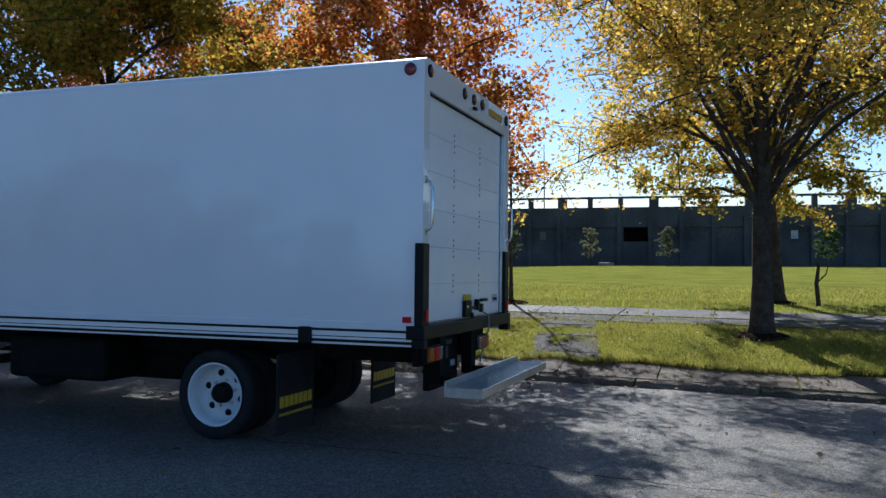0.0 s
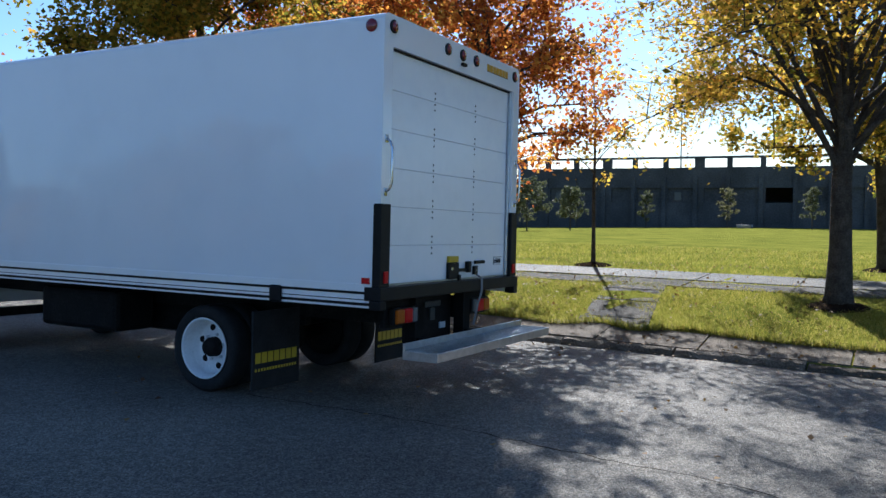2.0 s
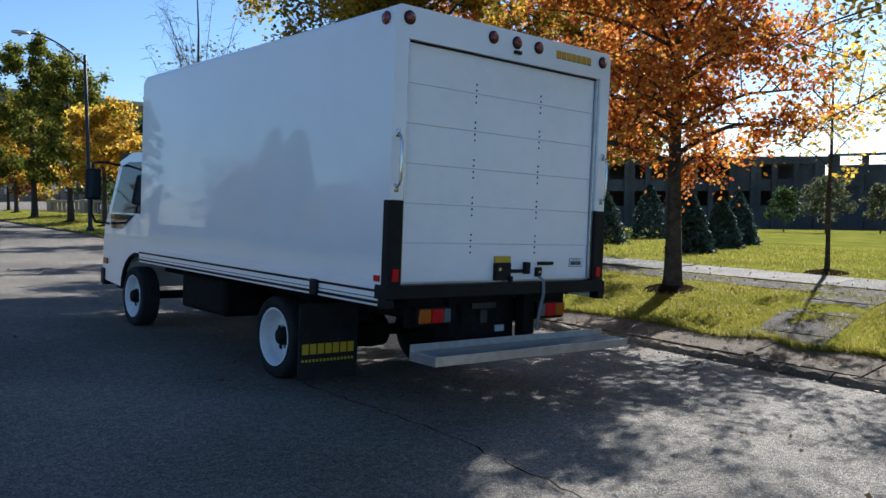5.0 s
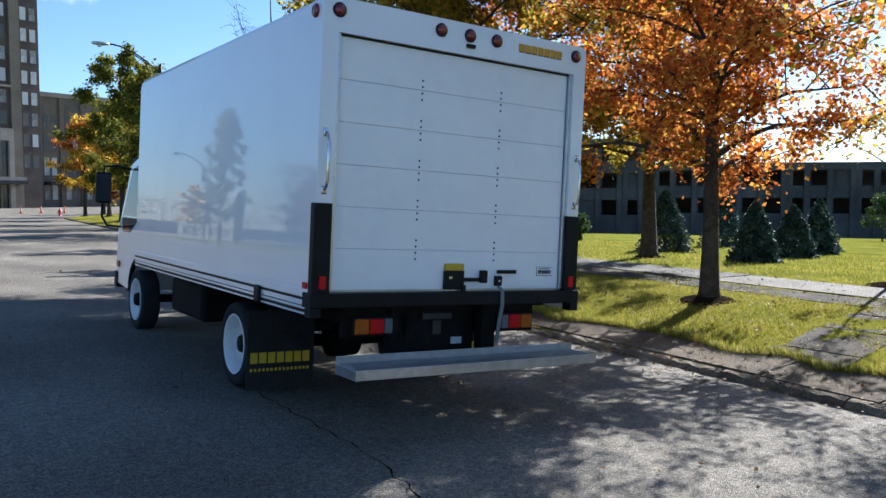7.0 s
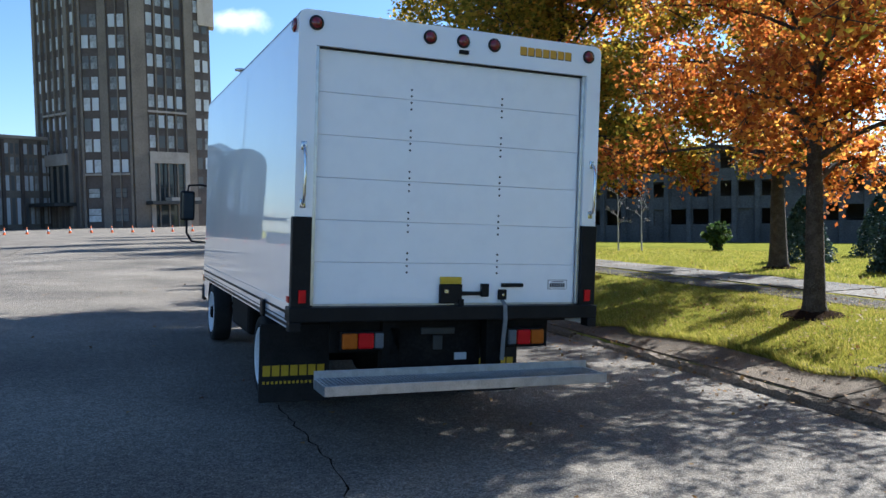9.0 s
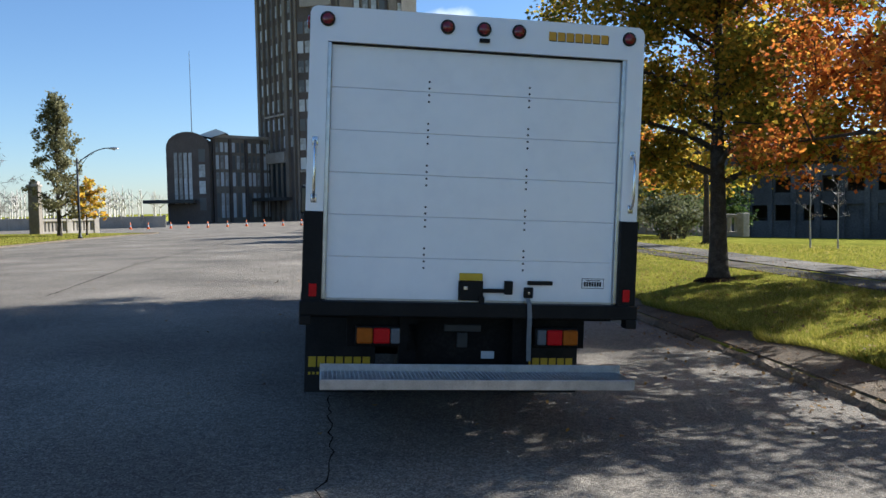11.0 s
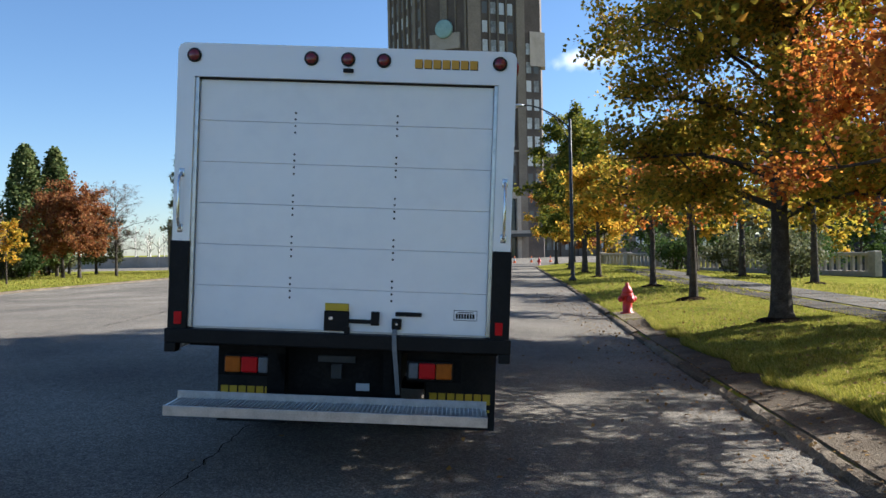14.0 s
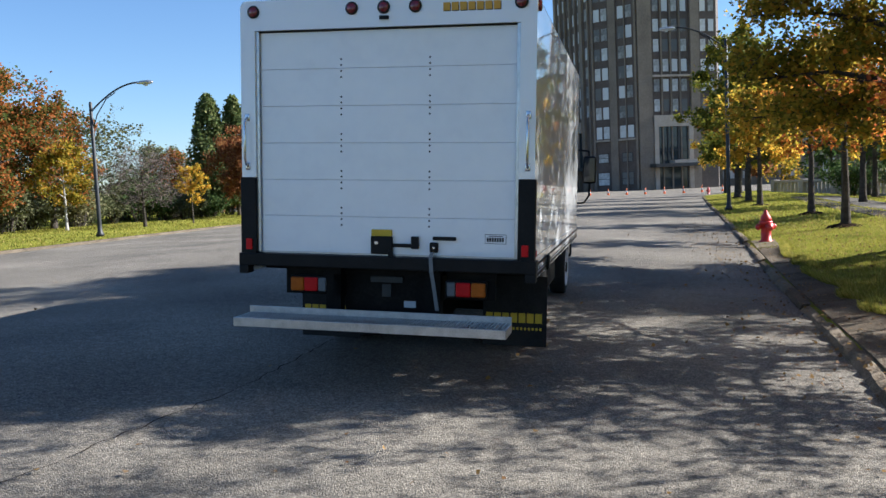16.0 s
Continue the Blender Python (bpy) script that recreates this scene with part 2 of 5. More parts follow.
M["dark_red_lens"] = material("dark_red_lens", [(0.12, 0.008, 0.012), (0.2, 0.012, 0.018)], 0.15, 0, 30, 120, 0.1, 0.002, coat=0.5)
M["amber_lens"] = material("amber_lens", [(0.3, 0.075, 0.003), (0.44, 0.115, 0.005)], 0.35, 0, 30, 120, 0.1, 0.002, spec=0.2)
M["clear_lens"] = material("clear_lens", [(0.42, 0.45, 0.48), (0.55, 0.58, 0.6)], 0.12, 0, 30, 120, 0.1, 0.002, coat=0.5)
M["yellow_paint"] = material("yellow_paint", [(0.45, 0.31, 0.008), (0.58, 0.41, 0.015)], 0.5, 0, 8, 50, 0.05, 0.002)
M["logo_orange"] = material("logo_orange", [(0.55, 0.28, 0.01), (0.62, 0.34, 0.02)], 0.45, 0, 8, 50, 0.02, 0.001)
M["hydrant_red"] = material("hydrant_red", [(0.34, 0.015, 0.012), (0.48, 0.025, 0.02), (0.55, 0.05, 0.04)], 0.45, 0, 6, 40, 0.2, 0.005)
M["cone_orange"] = material("cone_orange", [(0.7, 0.15, 0.03), (0.8, 0.2, 0.04)], 0.6, 0, 6, 40, 0.05, 0.003)
M["pole_black"] = material("pole_black", [(0.015, 0.016, 0.016), (0.03, 0.03, 0.03)], 0.5, 0.3, 5, 40, 0.1, 0.003)
M["brick"] = material("tower_brick", [(0.115, 0.094, 0.074), (0.175, 0.147, 0.114), (0.24, 0.2, 0.156)], 0.85, 0, 0.25, 4, 0.3, 0.02)
M["dark_brick"] = material("dark_brick", [(0.06, 0.048, 0.04), (0.095, 0.075, 0.062), (0.13, 0.105, 0.085)], 0.85, 0, 0.3, 4, 0.3, 0.02)
M["limestone"] = material("limestone", [(0.22, 0.19, 0.155), (0.33, 0.29, 0.24), (0.42, 0.37, 0.31)], 0.8, 0, 0.5, 6, 0.3, 0.02)
M["old_concrete"] = material("old_concrete", [(0.05, 0.048, 0.047), (0.09, 0.087, 0.083), (0.145, 0.138, 0.13)], 0.9, 0, 0.25, 5, 0.4, 0.03, spec=0.1)
M["dark_iron"] = material("dark_iron", [(0.02, 0.022, 0.022), (0.05, 0.05, 0.048)], 0.6, 0.2, 1, 10, 0.1, 0.01)
M["blind"] = material("window_blind", [(0.1, 0.1, 0.095), (0.3, 0.3, 0.28), (0.55, 0.57, 0.57)], 0.4, 0, 0.3, 2, 0.0, 0.01, random_amount=0.9)
M["grey_lens"] = material("grey_lens", [(0.1, 0.11, 0.12), (0.16, 0.17, 0.185)], 0.15, 0, 30, 120, 0.1, 0.002, coat=0.25)
M["webbing"] = material("webbing", [(0.14, 0.15, 0.16), (0.22, 0.23, 0.24)], 0.8, 0, 20, 200, 0.3, 0.002)
M["window_glass"] = glass_dark("window_glass", (0.03, 0.04, 0.045))
M["cab_glass"] = glass_dark("cab_glass", (0.02, 0.028, 0.03), 0.03)
M["copper_green"] = material("copper_green", [(0.2, 0.32, 0.3), (0.3, 0.44, 0.42)], 0.6, 0.2, 1, 10, 0.1, 0.01)


# ---- mesh helpers ----
def part(name, bm, mat, parent=None, label="", smooth=False):
    """One mesh object out of a bmesh, under a thing or a part."""
    me = bpy.data.meshes.new(name)
    bm.normal_update()
    bm.to_mesh(me)
    bm.free()
    me.materials.append(mat)
    if smooth:
        me.shade_smooth()
    ob = new(name, me)
    if parent is not None:
        ob.parent = parent
    if label:
        ob["label"] = label
    return ob


def thing(name, label, category, m=None, group=""):
    ob = tagged(new(name), label, category, group)
    if m is not None:
        ob.matrix_basis = m
    return ob


def box(bm, x0, y0, z0, x1, y1, z1, bevel=0.0):
    r = bmesh.ops.create_cube(bm, size=1.0)
    bmesh.ops.scale(bm, vec=(x1 - x0, y1 - y0, z1 - z0), verts=r["verts"])
    bmesh.ops.translate(bm, vec=((x0 + x1) / 2, (y0 + y1) / 2, (z0 + z1) / 2), verts=r["verts"])
    if bevel:
        edges = list({e for v in r["verts"] for e in v.link_edges})
        bmesh.ops.bevel(bm, geom=edges, offset=bevel, segments=2, affect="EDGES", profile=0.5)
    return bm


def boxed(x0, y0, z0, x1, y1, z1, bevel=0.0):
    return box(bmesh.new(), x0, y0, z0, x1, y1, z1, bevel)


def tube(bm, points, radii, seg=8, caps=True):
    """A tapered tube along points."""
    rings = []
    pts = [Vector(p) for p in points]
    if not hasattr(radii, "__len__"):
        radii = [radii] * len(pts)
    side = None
    for i, p in enumerate(pts):
        d = (pts[min(i + 1, len(pts) - 1)] - pts[max(i - 1, 0)]).normalized()
        if side is None:
            side = d.orthogonal().normalized()
        side = (side - d * side.dot(d)).normalized()
        up = d.cross(side)
        rings.append([bm.verts.new(p + (side * math.cos(2 * math.pi * k / seg) + up * math.sin(2 * math.pi * k / seg)) * radii[i]) for k in range(seg)])
    for a, b in zip(rings, rings[1:]):
        for k in range(seg):
            bm.faces.new((a[k], a[(k + 1) % seg], b[(k + 1) % seg], b[k]))
    if caps:
        bm.faces.new(rings[0][::-1])
        bm.faces.new(rings[-1])
    return bm


def lathe(bm, profile, axis="Z", seg=24, at=(0, 0, 0), caps=True):
    """Turns a profile of (radius, height) round an axis."""
    rings = []
    for r, h in profile:
        ring = []
        for k in range(seg):
            c, s = math.cos(2 * math.pi * k / seg) * r, math.sin(2 * math.pi * k / seg) * r
            v = {"Z": (c, s, h), "X": (h, c, s), "Y": (s, h, c)}[axis]
            ring.append(bm.verts.new(Vector(v) + Vector(at)))
        rings.append(ring)
    for a, b in zip(rings, rings[1:]):
        for k in range(seg):
            bm.faces.new((a[k], a[(k + 1) % seg], b[(k + 1) % seg], b[k]))
    if caps and profile[0][0] > 1e-4:
        bm.faces.new(rings[0][::-1])
    if caps and profile[-1][0] > 1e-4:
        bm.faces.new(rings[-1])
    bmesh.ops.remove_doubles(bm, verts=bm.verts, dist=1e-5)
    bmesh.ops.recalc_face_normals(bm, faces=bm.faces)
    return bm


def prism(bm, outline, axis, a, b):
    """Extrudes an outline between a and b along an axis; outline is in the other two axes, in order."""
    def put(u, v, w):
        return {"X": (w, u, v), "Y": (u, w, v), "Z": (u, v, w)}[axis]
    lo = [bm.verts.new(put(u, v, a)) for u, v in outline]
    hi = [bm.verts.new(put(u, v, b)) for u, v in outline]
    n = len(outline)
    for k in range(n):
        bm.faces.new((lo[k], lo[(k + 1) % n], hi[(k + 1) % n], hi[k]))
    bm.faces.new(lo[::-1])
    bm.faces.new(hi)
    bmesh.ops.recalc_face_normals(bm, faces=bm.faces)
    return bm


def sheet_mesh(name, grid, mat):
    """A surface out of rows of points."""
    h, w = grid.shape[:2]
    idx = np.arange(h * w).reshape(h, w)
    faces = np.stack([idx[:-1, :-1], idx[:-1, 1:], idx[1:, 1:], idx[1:, :-1]], -1).reshape(-1, 4)
    me = bpy.data.meshes.new(name)
    me.from_pydata(grid.reshape(-1, 3).tolist(), [], faces.tolist())
    me.materials.append(mat)
    me.shade_smooth()
    return me


def quads_mesh(name, v, mat):
    """Many separate four-cornered pieces: v is (n, 4, 3)."""
    n = len(v)
    me = bpy.data.meshes.new(name)
    me.vertices.add(n * 4)
    me.vertices.foreach_set("co", np.ascontiguousarray(v, dtype=np.float32).reshape(-1))
    me.loops.add(n * 4)
    me.loops.foreach_set("vertex_index", np.arange(n * 4, dtype=np.int32))
    me.polygons.add(n)
    me.polygons.foreach_set("loop_start", np.arange(n, dtype=np.int32) * 4)
    me.update(calc_edges=True)
    me.materials.append(mat)
    return me


# ---- the lie of the land ----
def kerb_x(y):
    return np.interp(y, [-400, -80, -20, -6, -2, 2, 7, 12, 17, 37, 70, 82, 95, 400], [-40, -4, 2.3, 3.3, 3.65, 3.95, 4.2, 4.5, 4.8, 5.8, 8, 14, 45, 60])


def edge_x(y):
    return np.interp(y, [-400, -80, 0, 19, 30, 50, 62, 69, 73, 80, 400], [-60, -22, -16.5, -17.5, -17.8, -17.3, -16.4, -15, -22, -60, -70])


def road_z(x, y):
    fall = np.interp(y, [-40, 10, 32], [1, 1, 0.25])
    cross = np.interp(x, [-18, -9, -4, 0, 6], [0.1, 0.25, 0.217, 0, -0.325])
    return cross * fall + np.interp(y, [8, 30, 110], [0, 0.08, -0.3])


def verge_z(x, y):
    k = kerb_x(y)
    h0 = road_z(k, y) + 0.055
    d = x - k
    z = h0 + (0.11 - h0) * np.clip(d / 3.2, 0, 1)
    z = z - 0.034 * np.clip(x - 13, 0, 110) - 0.02 * np.clip(y - 14, 0, 100) * np.clip((x - 13) / 25, 0, 1)
    return z


def left_z(x, y):
    return road_z(edge_x(y), y) + 0.07 + 0.02 * np.clip(edge_x(y) - x, 0, 6)


def land(x, y):
    x, y = float(x), float(y)
    if x > kerb_x(y):
        return float(verge_z(x, y))
    if x < edge_x(y):
        return float(left_z(x, y))
    return float(road_z(x, y))


# ---- ground, road, kerb, pavement ----
ys = np.unique(np.concatenate([np.array([-1500, -600, -250, -120, -70, -45]), np.arange(-30, 30, 0.5), np.arange(30, 112, 2.0), np.array([120, 140, 170, 220, 300, 500, 900, 1500])]))
near = np.array([0.13, 0.3, 0.6, 1, 1.5, 2, 2.6, 3.2, 4, 5, 6, 7, 8, 9, 10, 12, 14, 17, 20, 24, 28, 33, 40, 50, 60, 75, 90, 110, 130, 170, 250, 400, 800, 1500])
rows = []
for y in ys:
    k, e = kerb_x(y), edge_x(y)
    lx = e - near[::-1][:-1]
    row = [(x, y, left_z(x, y)) for x in (*lx, e)]
    row += [(e - 0.1, y, road_z(e, y) - 0.2), (k + 0.1, y, road_z(k, y) - 0.2)]
    row += [(x, y, verge_z(x, y)) for x in k + near]
    rows.append(row)
gr = np.array(rows, dtype=float)
inner = (np.abs(gr[..., 0]) < 60) & (np.abs(gr[..., 1]) < 60)
lump = np.array([[noise.noise(Vector((p[0] * 0.9, p[1] * 0.9, 0))) * 0.025 for p in r] for r in gr])
lump[:, len(near) - 1:len(near) + 7] = 0
gr[..., 2] += lump * inner
tagged(new("ground", sheet_mesh("ground", gr, M["grass_soil"])), "mown autumn lawn, yellow-green, sloping away from the road", "lawn", kind="structure")

ry = np.unique(np.concatenate([np.array([-400, -200, -100, -60]), np.arange(-40, 40, 0.4), np.arange(40, 200, 2.0)]))
rows = []
for y in ry:
    k, e = kerb_x(y), edge_x(y)
    rows.append([(x, y, road_z(x, y) + (noise.noise(Vector((x * 0.5, y * 0.5, 3))) * 0.012 if abs(y) < 40 else 0)) for x in np.linspace(e - 0.03, k + 0.03, 60)])
road = tagged(new("road", sheet_mesh("road", np.array(rows, dtype=float), M["asphalt"])), "worn grey asphalt road with cracks and patches", "road", kind="structure")

# cracks, thin tarred seams that wander over the road
rnd = random.Random(5)


def crack(points, width, seed):
    r = random.Random(seed)
    bm = bmesh.new()
    pts = []
    for (xa, ya), (xb, yb) in zip(points, points[1:]):
        n = max(2, int(math.hypot(xb - xa, yb - ya) / 0.12))
        for i in range(n):
            f = i / n
            pts.append((xa + (xb - xa) * f + r.uniform(-0.03, 0.03), ya + (yb - ya) * f + r.uniform(-0.03, 0.03)))
    prev = None
    for (x, y), (xn, yn) in zip(pts, pts[1:]):
        d = Vector((xn - x, yn - y)).normalized()
        w = width * r.uniform(0.2, 0.8)
        z = land(x, y) + 0.014
        a, b = bm.verts.new((x - d.y * w, y + d.x * w, z)), bm.verts.new((x + d.y * w, y - d.x * w, z))
        if prev:
            bm.faces.new((prev[0], prev[1], b, a))
        prev = (a, b)
    bmesh.ops.recalc_face_normals(bm, faces=bm.faces)
    ob = part("road_crack", bm, M["mulch"], road)
    return ob


for i, (pts, w) in enumerate([
        ([(-1.0, 1.5), (-1.0, -0.5), (-1.3, -2.6), (-1.9, -4.5), (-2.3, -8)], 0.012),
        ([(-16, 26), (-8, 25), (0, 26), (5, 25.4)], 0.03), ([(-17, 18), (-9, 17), (-3, 17.5)], 0.03),
        ([(-6, 10), (-6.5, 20), (-6, 34), (-6.6, 60)], 0.03), ([(-15, 44), (-4, 43), (5, 44)], 0.04)]):
    crack(pts, w, i)

# kerb, stone by stone
kerb = tagged(new("kerb"), "broken low concrete kerb along the road", "kerb", kind="structure")
y = -16.0
kerb_meshes = []
for v in range(4):
    r = random.Random(v)
    bm = bmesh.new()
    rings = []
    for k in range(11):
        yy = 0.012 + 1.476 * k / 10
        drop = r.choice([0, 0, 0.005, 0.015, 0.045]) if 0 < k < 10 else r.uniform(0.01, 0.04)
        prof = [(0.01, -0.25), (0.0 + r.uniform(-0.01, 0.012), -0.04 - drop), (0.022 + r.uniform(-0.006, 0.02) + drop * 0.5, -drop * 0.7), (0.12 + r.uniform(-0.01, 0.01), r.uniform(-0.006, 0.006)), (0.165 + r.uniform(-0.008, 0.008), -0.012), (0.165, -0.25)]
        rings.append([bm.verts.new((px, yy + (r.uniform(-0.02, 0.02) if 0 < k < 10 else 0), pz)) for px, pz in prof])
    for ra, rb in zip(rings, rings[1:]):
        for q in range(5):
            bm.faces.new((ra[q], rb[q], rb[q + 1], ra[q + 1]))
    bm.faces.new(rings[0])
    bm.faces.new(rings[-1][::-1])
    bmesh.ops.recalc_face_normals(bm, faces=bm.faces)
    me = bpy.data.meshes.new("kerb_stone")
    bm.to_mesh(me)
    bm.free()
    me.materials.append(M["concrete"])
    kerb_meshes.append(me)
while y < 66:
    ob = new("kerb_stone", rnd.choice(kerb_meshes))
    ob.parent = kerb
    a = math.atan2(kerb_x(y + 1.5) - kerb_x(y), 1.5)
    sink = rnd.choice([0.0, 0.01, 0.02, 0.04]) if y < 4 else rnd.uniform(0.0, 0.025)
    ob.matrix_basis = pose(float(kerb_x(y)), y, float(road_z(kerb_x(y), y)) + 0.09 - sink, rnd.uniform(-0.6, 0.6), rnd.uniform(-2, 2), -math.degrees(a) + rnd.uniform(-0.7, 0.7))
    y += 1.5

left_kerb = tagged(new("kerb"), "low concrete kerb on the far side of the road", "kerb", kind="structure")
rows = []
for y in np.arange(-10, 72, 1.0):
    e = edge_x(y)
    z = road_z(e, y)
    rows.append([(e + 0.05, y, z - 0.1), (e + 0.04, y, z + 0.09), (e - 0.12, y, z + 0.1), (e - 0.14, y, z)])
ob = new("kerb_edge", sheet_mesh("kerb_edge", np.array(rows, dtype=float), M["concrete"]))
ob.parent = left_kerb


def slab(name, parent, corners, thick, mat, sink=0.0):
    """A paving slab on the land, by its four corners in plan."""
    bm = bmesh.new()
    cx, cy = sum(c[0] for c in corners) / 4, sum(c[1] for c in corners) / 4
    top, low = [], []
    for x, y in corners:
        x, y = cx + (x - cx) * 0.985, cy + (y - cy) * 0.985
        z = land(x, y) + thick - sink
        top.append(bm.verts.new((x, y, z)))
        low.append(bm.verts.new((x + (x - cx) * 0.01, y + (y - cy) * 0.01, z - thick - 0.15)))
    bm.faces.new(top)
    for k in range(4):
        bm.faces.new((top[k], low[k], low[(k + 1) % 4], top[(k + 1) % 4]))
    bmesh.ops.recalc_face_normals(bm, faces=bm.faces)
    part(name, bm, mat, parent)


def walk_x(y):
    return float(np.interp(y, [-30, -2, 3, 12, 20, 30, 60], [6.2, 7.9, 8.1, 8.6, 8.9, 9.3, 12]))


pavement = tagged(new("pavement"), "weathered concrete footpath beside the lawn", "footpath", kind="structure")
for i in range(-8, 26):
    y0, y1 = i * 1.8, i * 1.8 + 1.8
    for o0, o1, mat in ((0.35, 1.3, "dirt_paving"), (1.5, 3.0, "old_paving")):
        slab("paving_slab", pavement, [(walk_x(y0) + o0, y0), (walk_x(y0) + o1, y0), (walk_x(y1) + o1, y1), (walk_x(y1) + o0, y1)], 0.025, M[mat], rnd.uniform(0, 0.012))
cross = tagged(new("pavement"), "short cracked paving path crossing the grass strip", "footpath", kind="structure")
for o in (0.2, 1.35, 2.5, 3.65):
    x0, x1 = 3.95 + o, 3.95 + o + 1.1
    slab("paving_slab", cross, [(x0, -0.55 + o * 0.18), (x1, -0.55 + o * 0.18 + 0.2), (x1, 0.5 + o * 0.18 + 0.2), (x0, 0.45 + o * 0.18)], 0.02, M["dirt_paving"], rnd.uniform(0, 0.01))
apron = tagged(new("pavement"), "narrow strip of old concrete slabs behind the kerb", "paving", kind="structure")
y = -15.0
while y < 13.5:
    step = rnd.uniform(1.2, 2.2)
    w0 = float(np.interp(y, [-4, 0, 6], [1, 0.9, 0.6]))
    k0, k1 = float(kerb_x(y)) + 0.17, float(kerb_x(y + step)) + 0.17
    slab("paving_slab", apron, [(k0, y), (k0 + rnd.uniform(0.78, 0.95) * w0, y), (k1 + rnd.uniform(0.78, 0.95) * w0, y + step), (k1, y + step)], 0.032, M["concrete"], rnd.uniform(0, 0.018))
    y += step


def on_paving(x, y):
    k = kerb_x(y)
    w = np.interp(y, [-30, -2, 3, 12, 20, 30, 60], [6.2, 7.9, 8.1, 8.6, 8.9, 9.3, 12])
    a = (x > k) & (x < k + 0.1 + 0.88 * np.interp(y, [-4, 0, 6], [1, 0.9, 0.6]) + 0.12 * np.sin(y * 3.1 + 2 * np.sin(y * 1.3))) & (y < 13)
    b = (x > w + 0.4 + 0.15 * np.sin(y * 2.3)) & (x < w + 3.05)
    b &= ~((x > w + 1.33) & (x < w + 1.52))
    c = (x > k) & (x < w) & (y > -0.42 + (x - 4) * 0.2 + 0.13 * np.sin(x * 4.1)) & (y < 0.36 + (x - 4) * 0.2 + 0.12 * np.sin(x * 3.3 + 1))
    worn = np.sin(x * 2.3 + y * 1.1) + np.sin(y * 2.9 - x * 1.7) + np.sin(x * 7.1 + 1.3) * np.sin(y * 6.3)
    b &= ~((x < w + 1.33) & (worn > 0.1))
    c &= ~(worn > 1.1)
    return a | b | c


def land_many(x, y):
    z = np.where(x > kerb_x(y), verge_z(x, y), np.where(x < edge_x(y), left_z(x, y), road_z(x, y)))
    return z


def grass_stuff(name, n, x0, x1, y0, y1, height, width, seed, rough_edge=False):
    g = np.random.default_rng(seed)
    x, y = g.uniform(x0, x1, n), g.uniform(y0, y1, n)
    keep = ~on_paving(x, y) & ((x > kerb_x(y) + 0.1) | (x < edge_x(y) - 0.1))
    keep &= g.uniform(0, 1, n) < 0.75 + 0.25 * np.sin(x * 2.1 + 3 * np.sin(y * 0.8))
    x, y = x[keep], y[keep]
    n = len(x)
    z = land_many(x, y) - 0.02
    a, h = g.uniform(0, 2 * np.pi, n), height * g.uniform(0.5, 1.3, n)
    lean = g.normal(0, 0.45, (n, 2)) * h[:, None]
    w = width * g.uniform(0.6, 1.4, n)
    dx, dy = np.cos(a) * w, np.sin(a) * w
    v = np.empty((n, 4, 3))
    v[:, 0] = np.stack([x - dx, y - dy, z], 1)
    v[:, 1] = np.stack([x + dx, y + dy, z], 1)
    v[:, 2] = np.stack([x + lean[:, 0] + dx * 0.2, y + lean[:, 1] + dy * 0.2, z + h], 1)
    v[:, 3] = np.stack([x + lean[:, 0] - dx * 0.2, y + lean[:, 1] - dy * 0.2, z + h], 1)
    return tagged(new(name, quads_mesh(name, v, M["grass"])), "short sunlit grass blades on the verge", "grass", kind="stuff")


grass_stuff("grass", 90000, 3.4, 9.5, -9, 20, 0.06, 0.006, 11)
grass_stuff("grass", 150000, 4.2, 8.6, -5, 9, 0.05, 0.0045, 15)
# overgrown edge above the slabs behind the kerb
g = np.random.default_rng(16)
ey = g.uniform(-8, 13, 16000)
ex = kerb_x(ey) + 0.16 + 0.88 * np.interp(ey, [-4, 0, 6], [1, 0.9, 0.6]) + 0.12 * np.sin(ey * 3.1 + 2 * np.sin(ey * 1.3)) + np.abs(g.normal(0, 0.06, 16000)) - 0.06
ez = verge_z(ex, ey)
ev = np.empty((16000, 4, 3))
ea, eh = g.uniform(0, 6.28, 16000), 0.1 * g.uniform(0.5, 1.4, 16000)
tip = np.stack([ex - g.uniform(0, 0.1, 16000), ey + g.normal(0, 0.04, 16000), ez + eh], 1)
off = np.stack([np.cos(ea), np.sin(ea), np.zeros(16000)], 1) * 0.006
foot = np.stack([ex, ey, ez - 0.02], 1)
ev[:, 0], ev[:, 1], ev[:, 2], ev[:, 3] = foot - off, foot + off, tip + off * 0.2, tip - off * 0.2
tagged(new("grass_edge", quads_mesh("grass_edge", ev, M["grass"])), "longer grass overhanging the old slabs", "grass", kind="stuff")
grass_stuff("grass", 60000, 10.5, 24, -14, 26, 0.075, 0.012, 12)
grass_stuff("grass", 30000, 5, 16, 18, 60, 0.08, 0.02, 13)
grass_stuff("grass", 25000, -30, -15, 8, 66, 0.09, 0.025, 14)


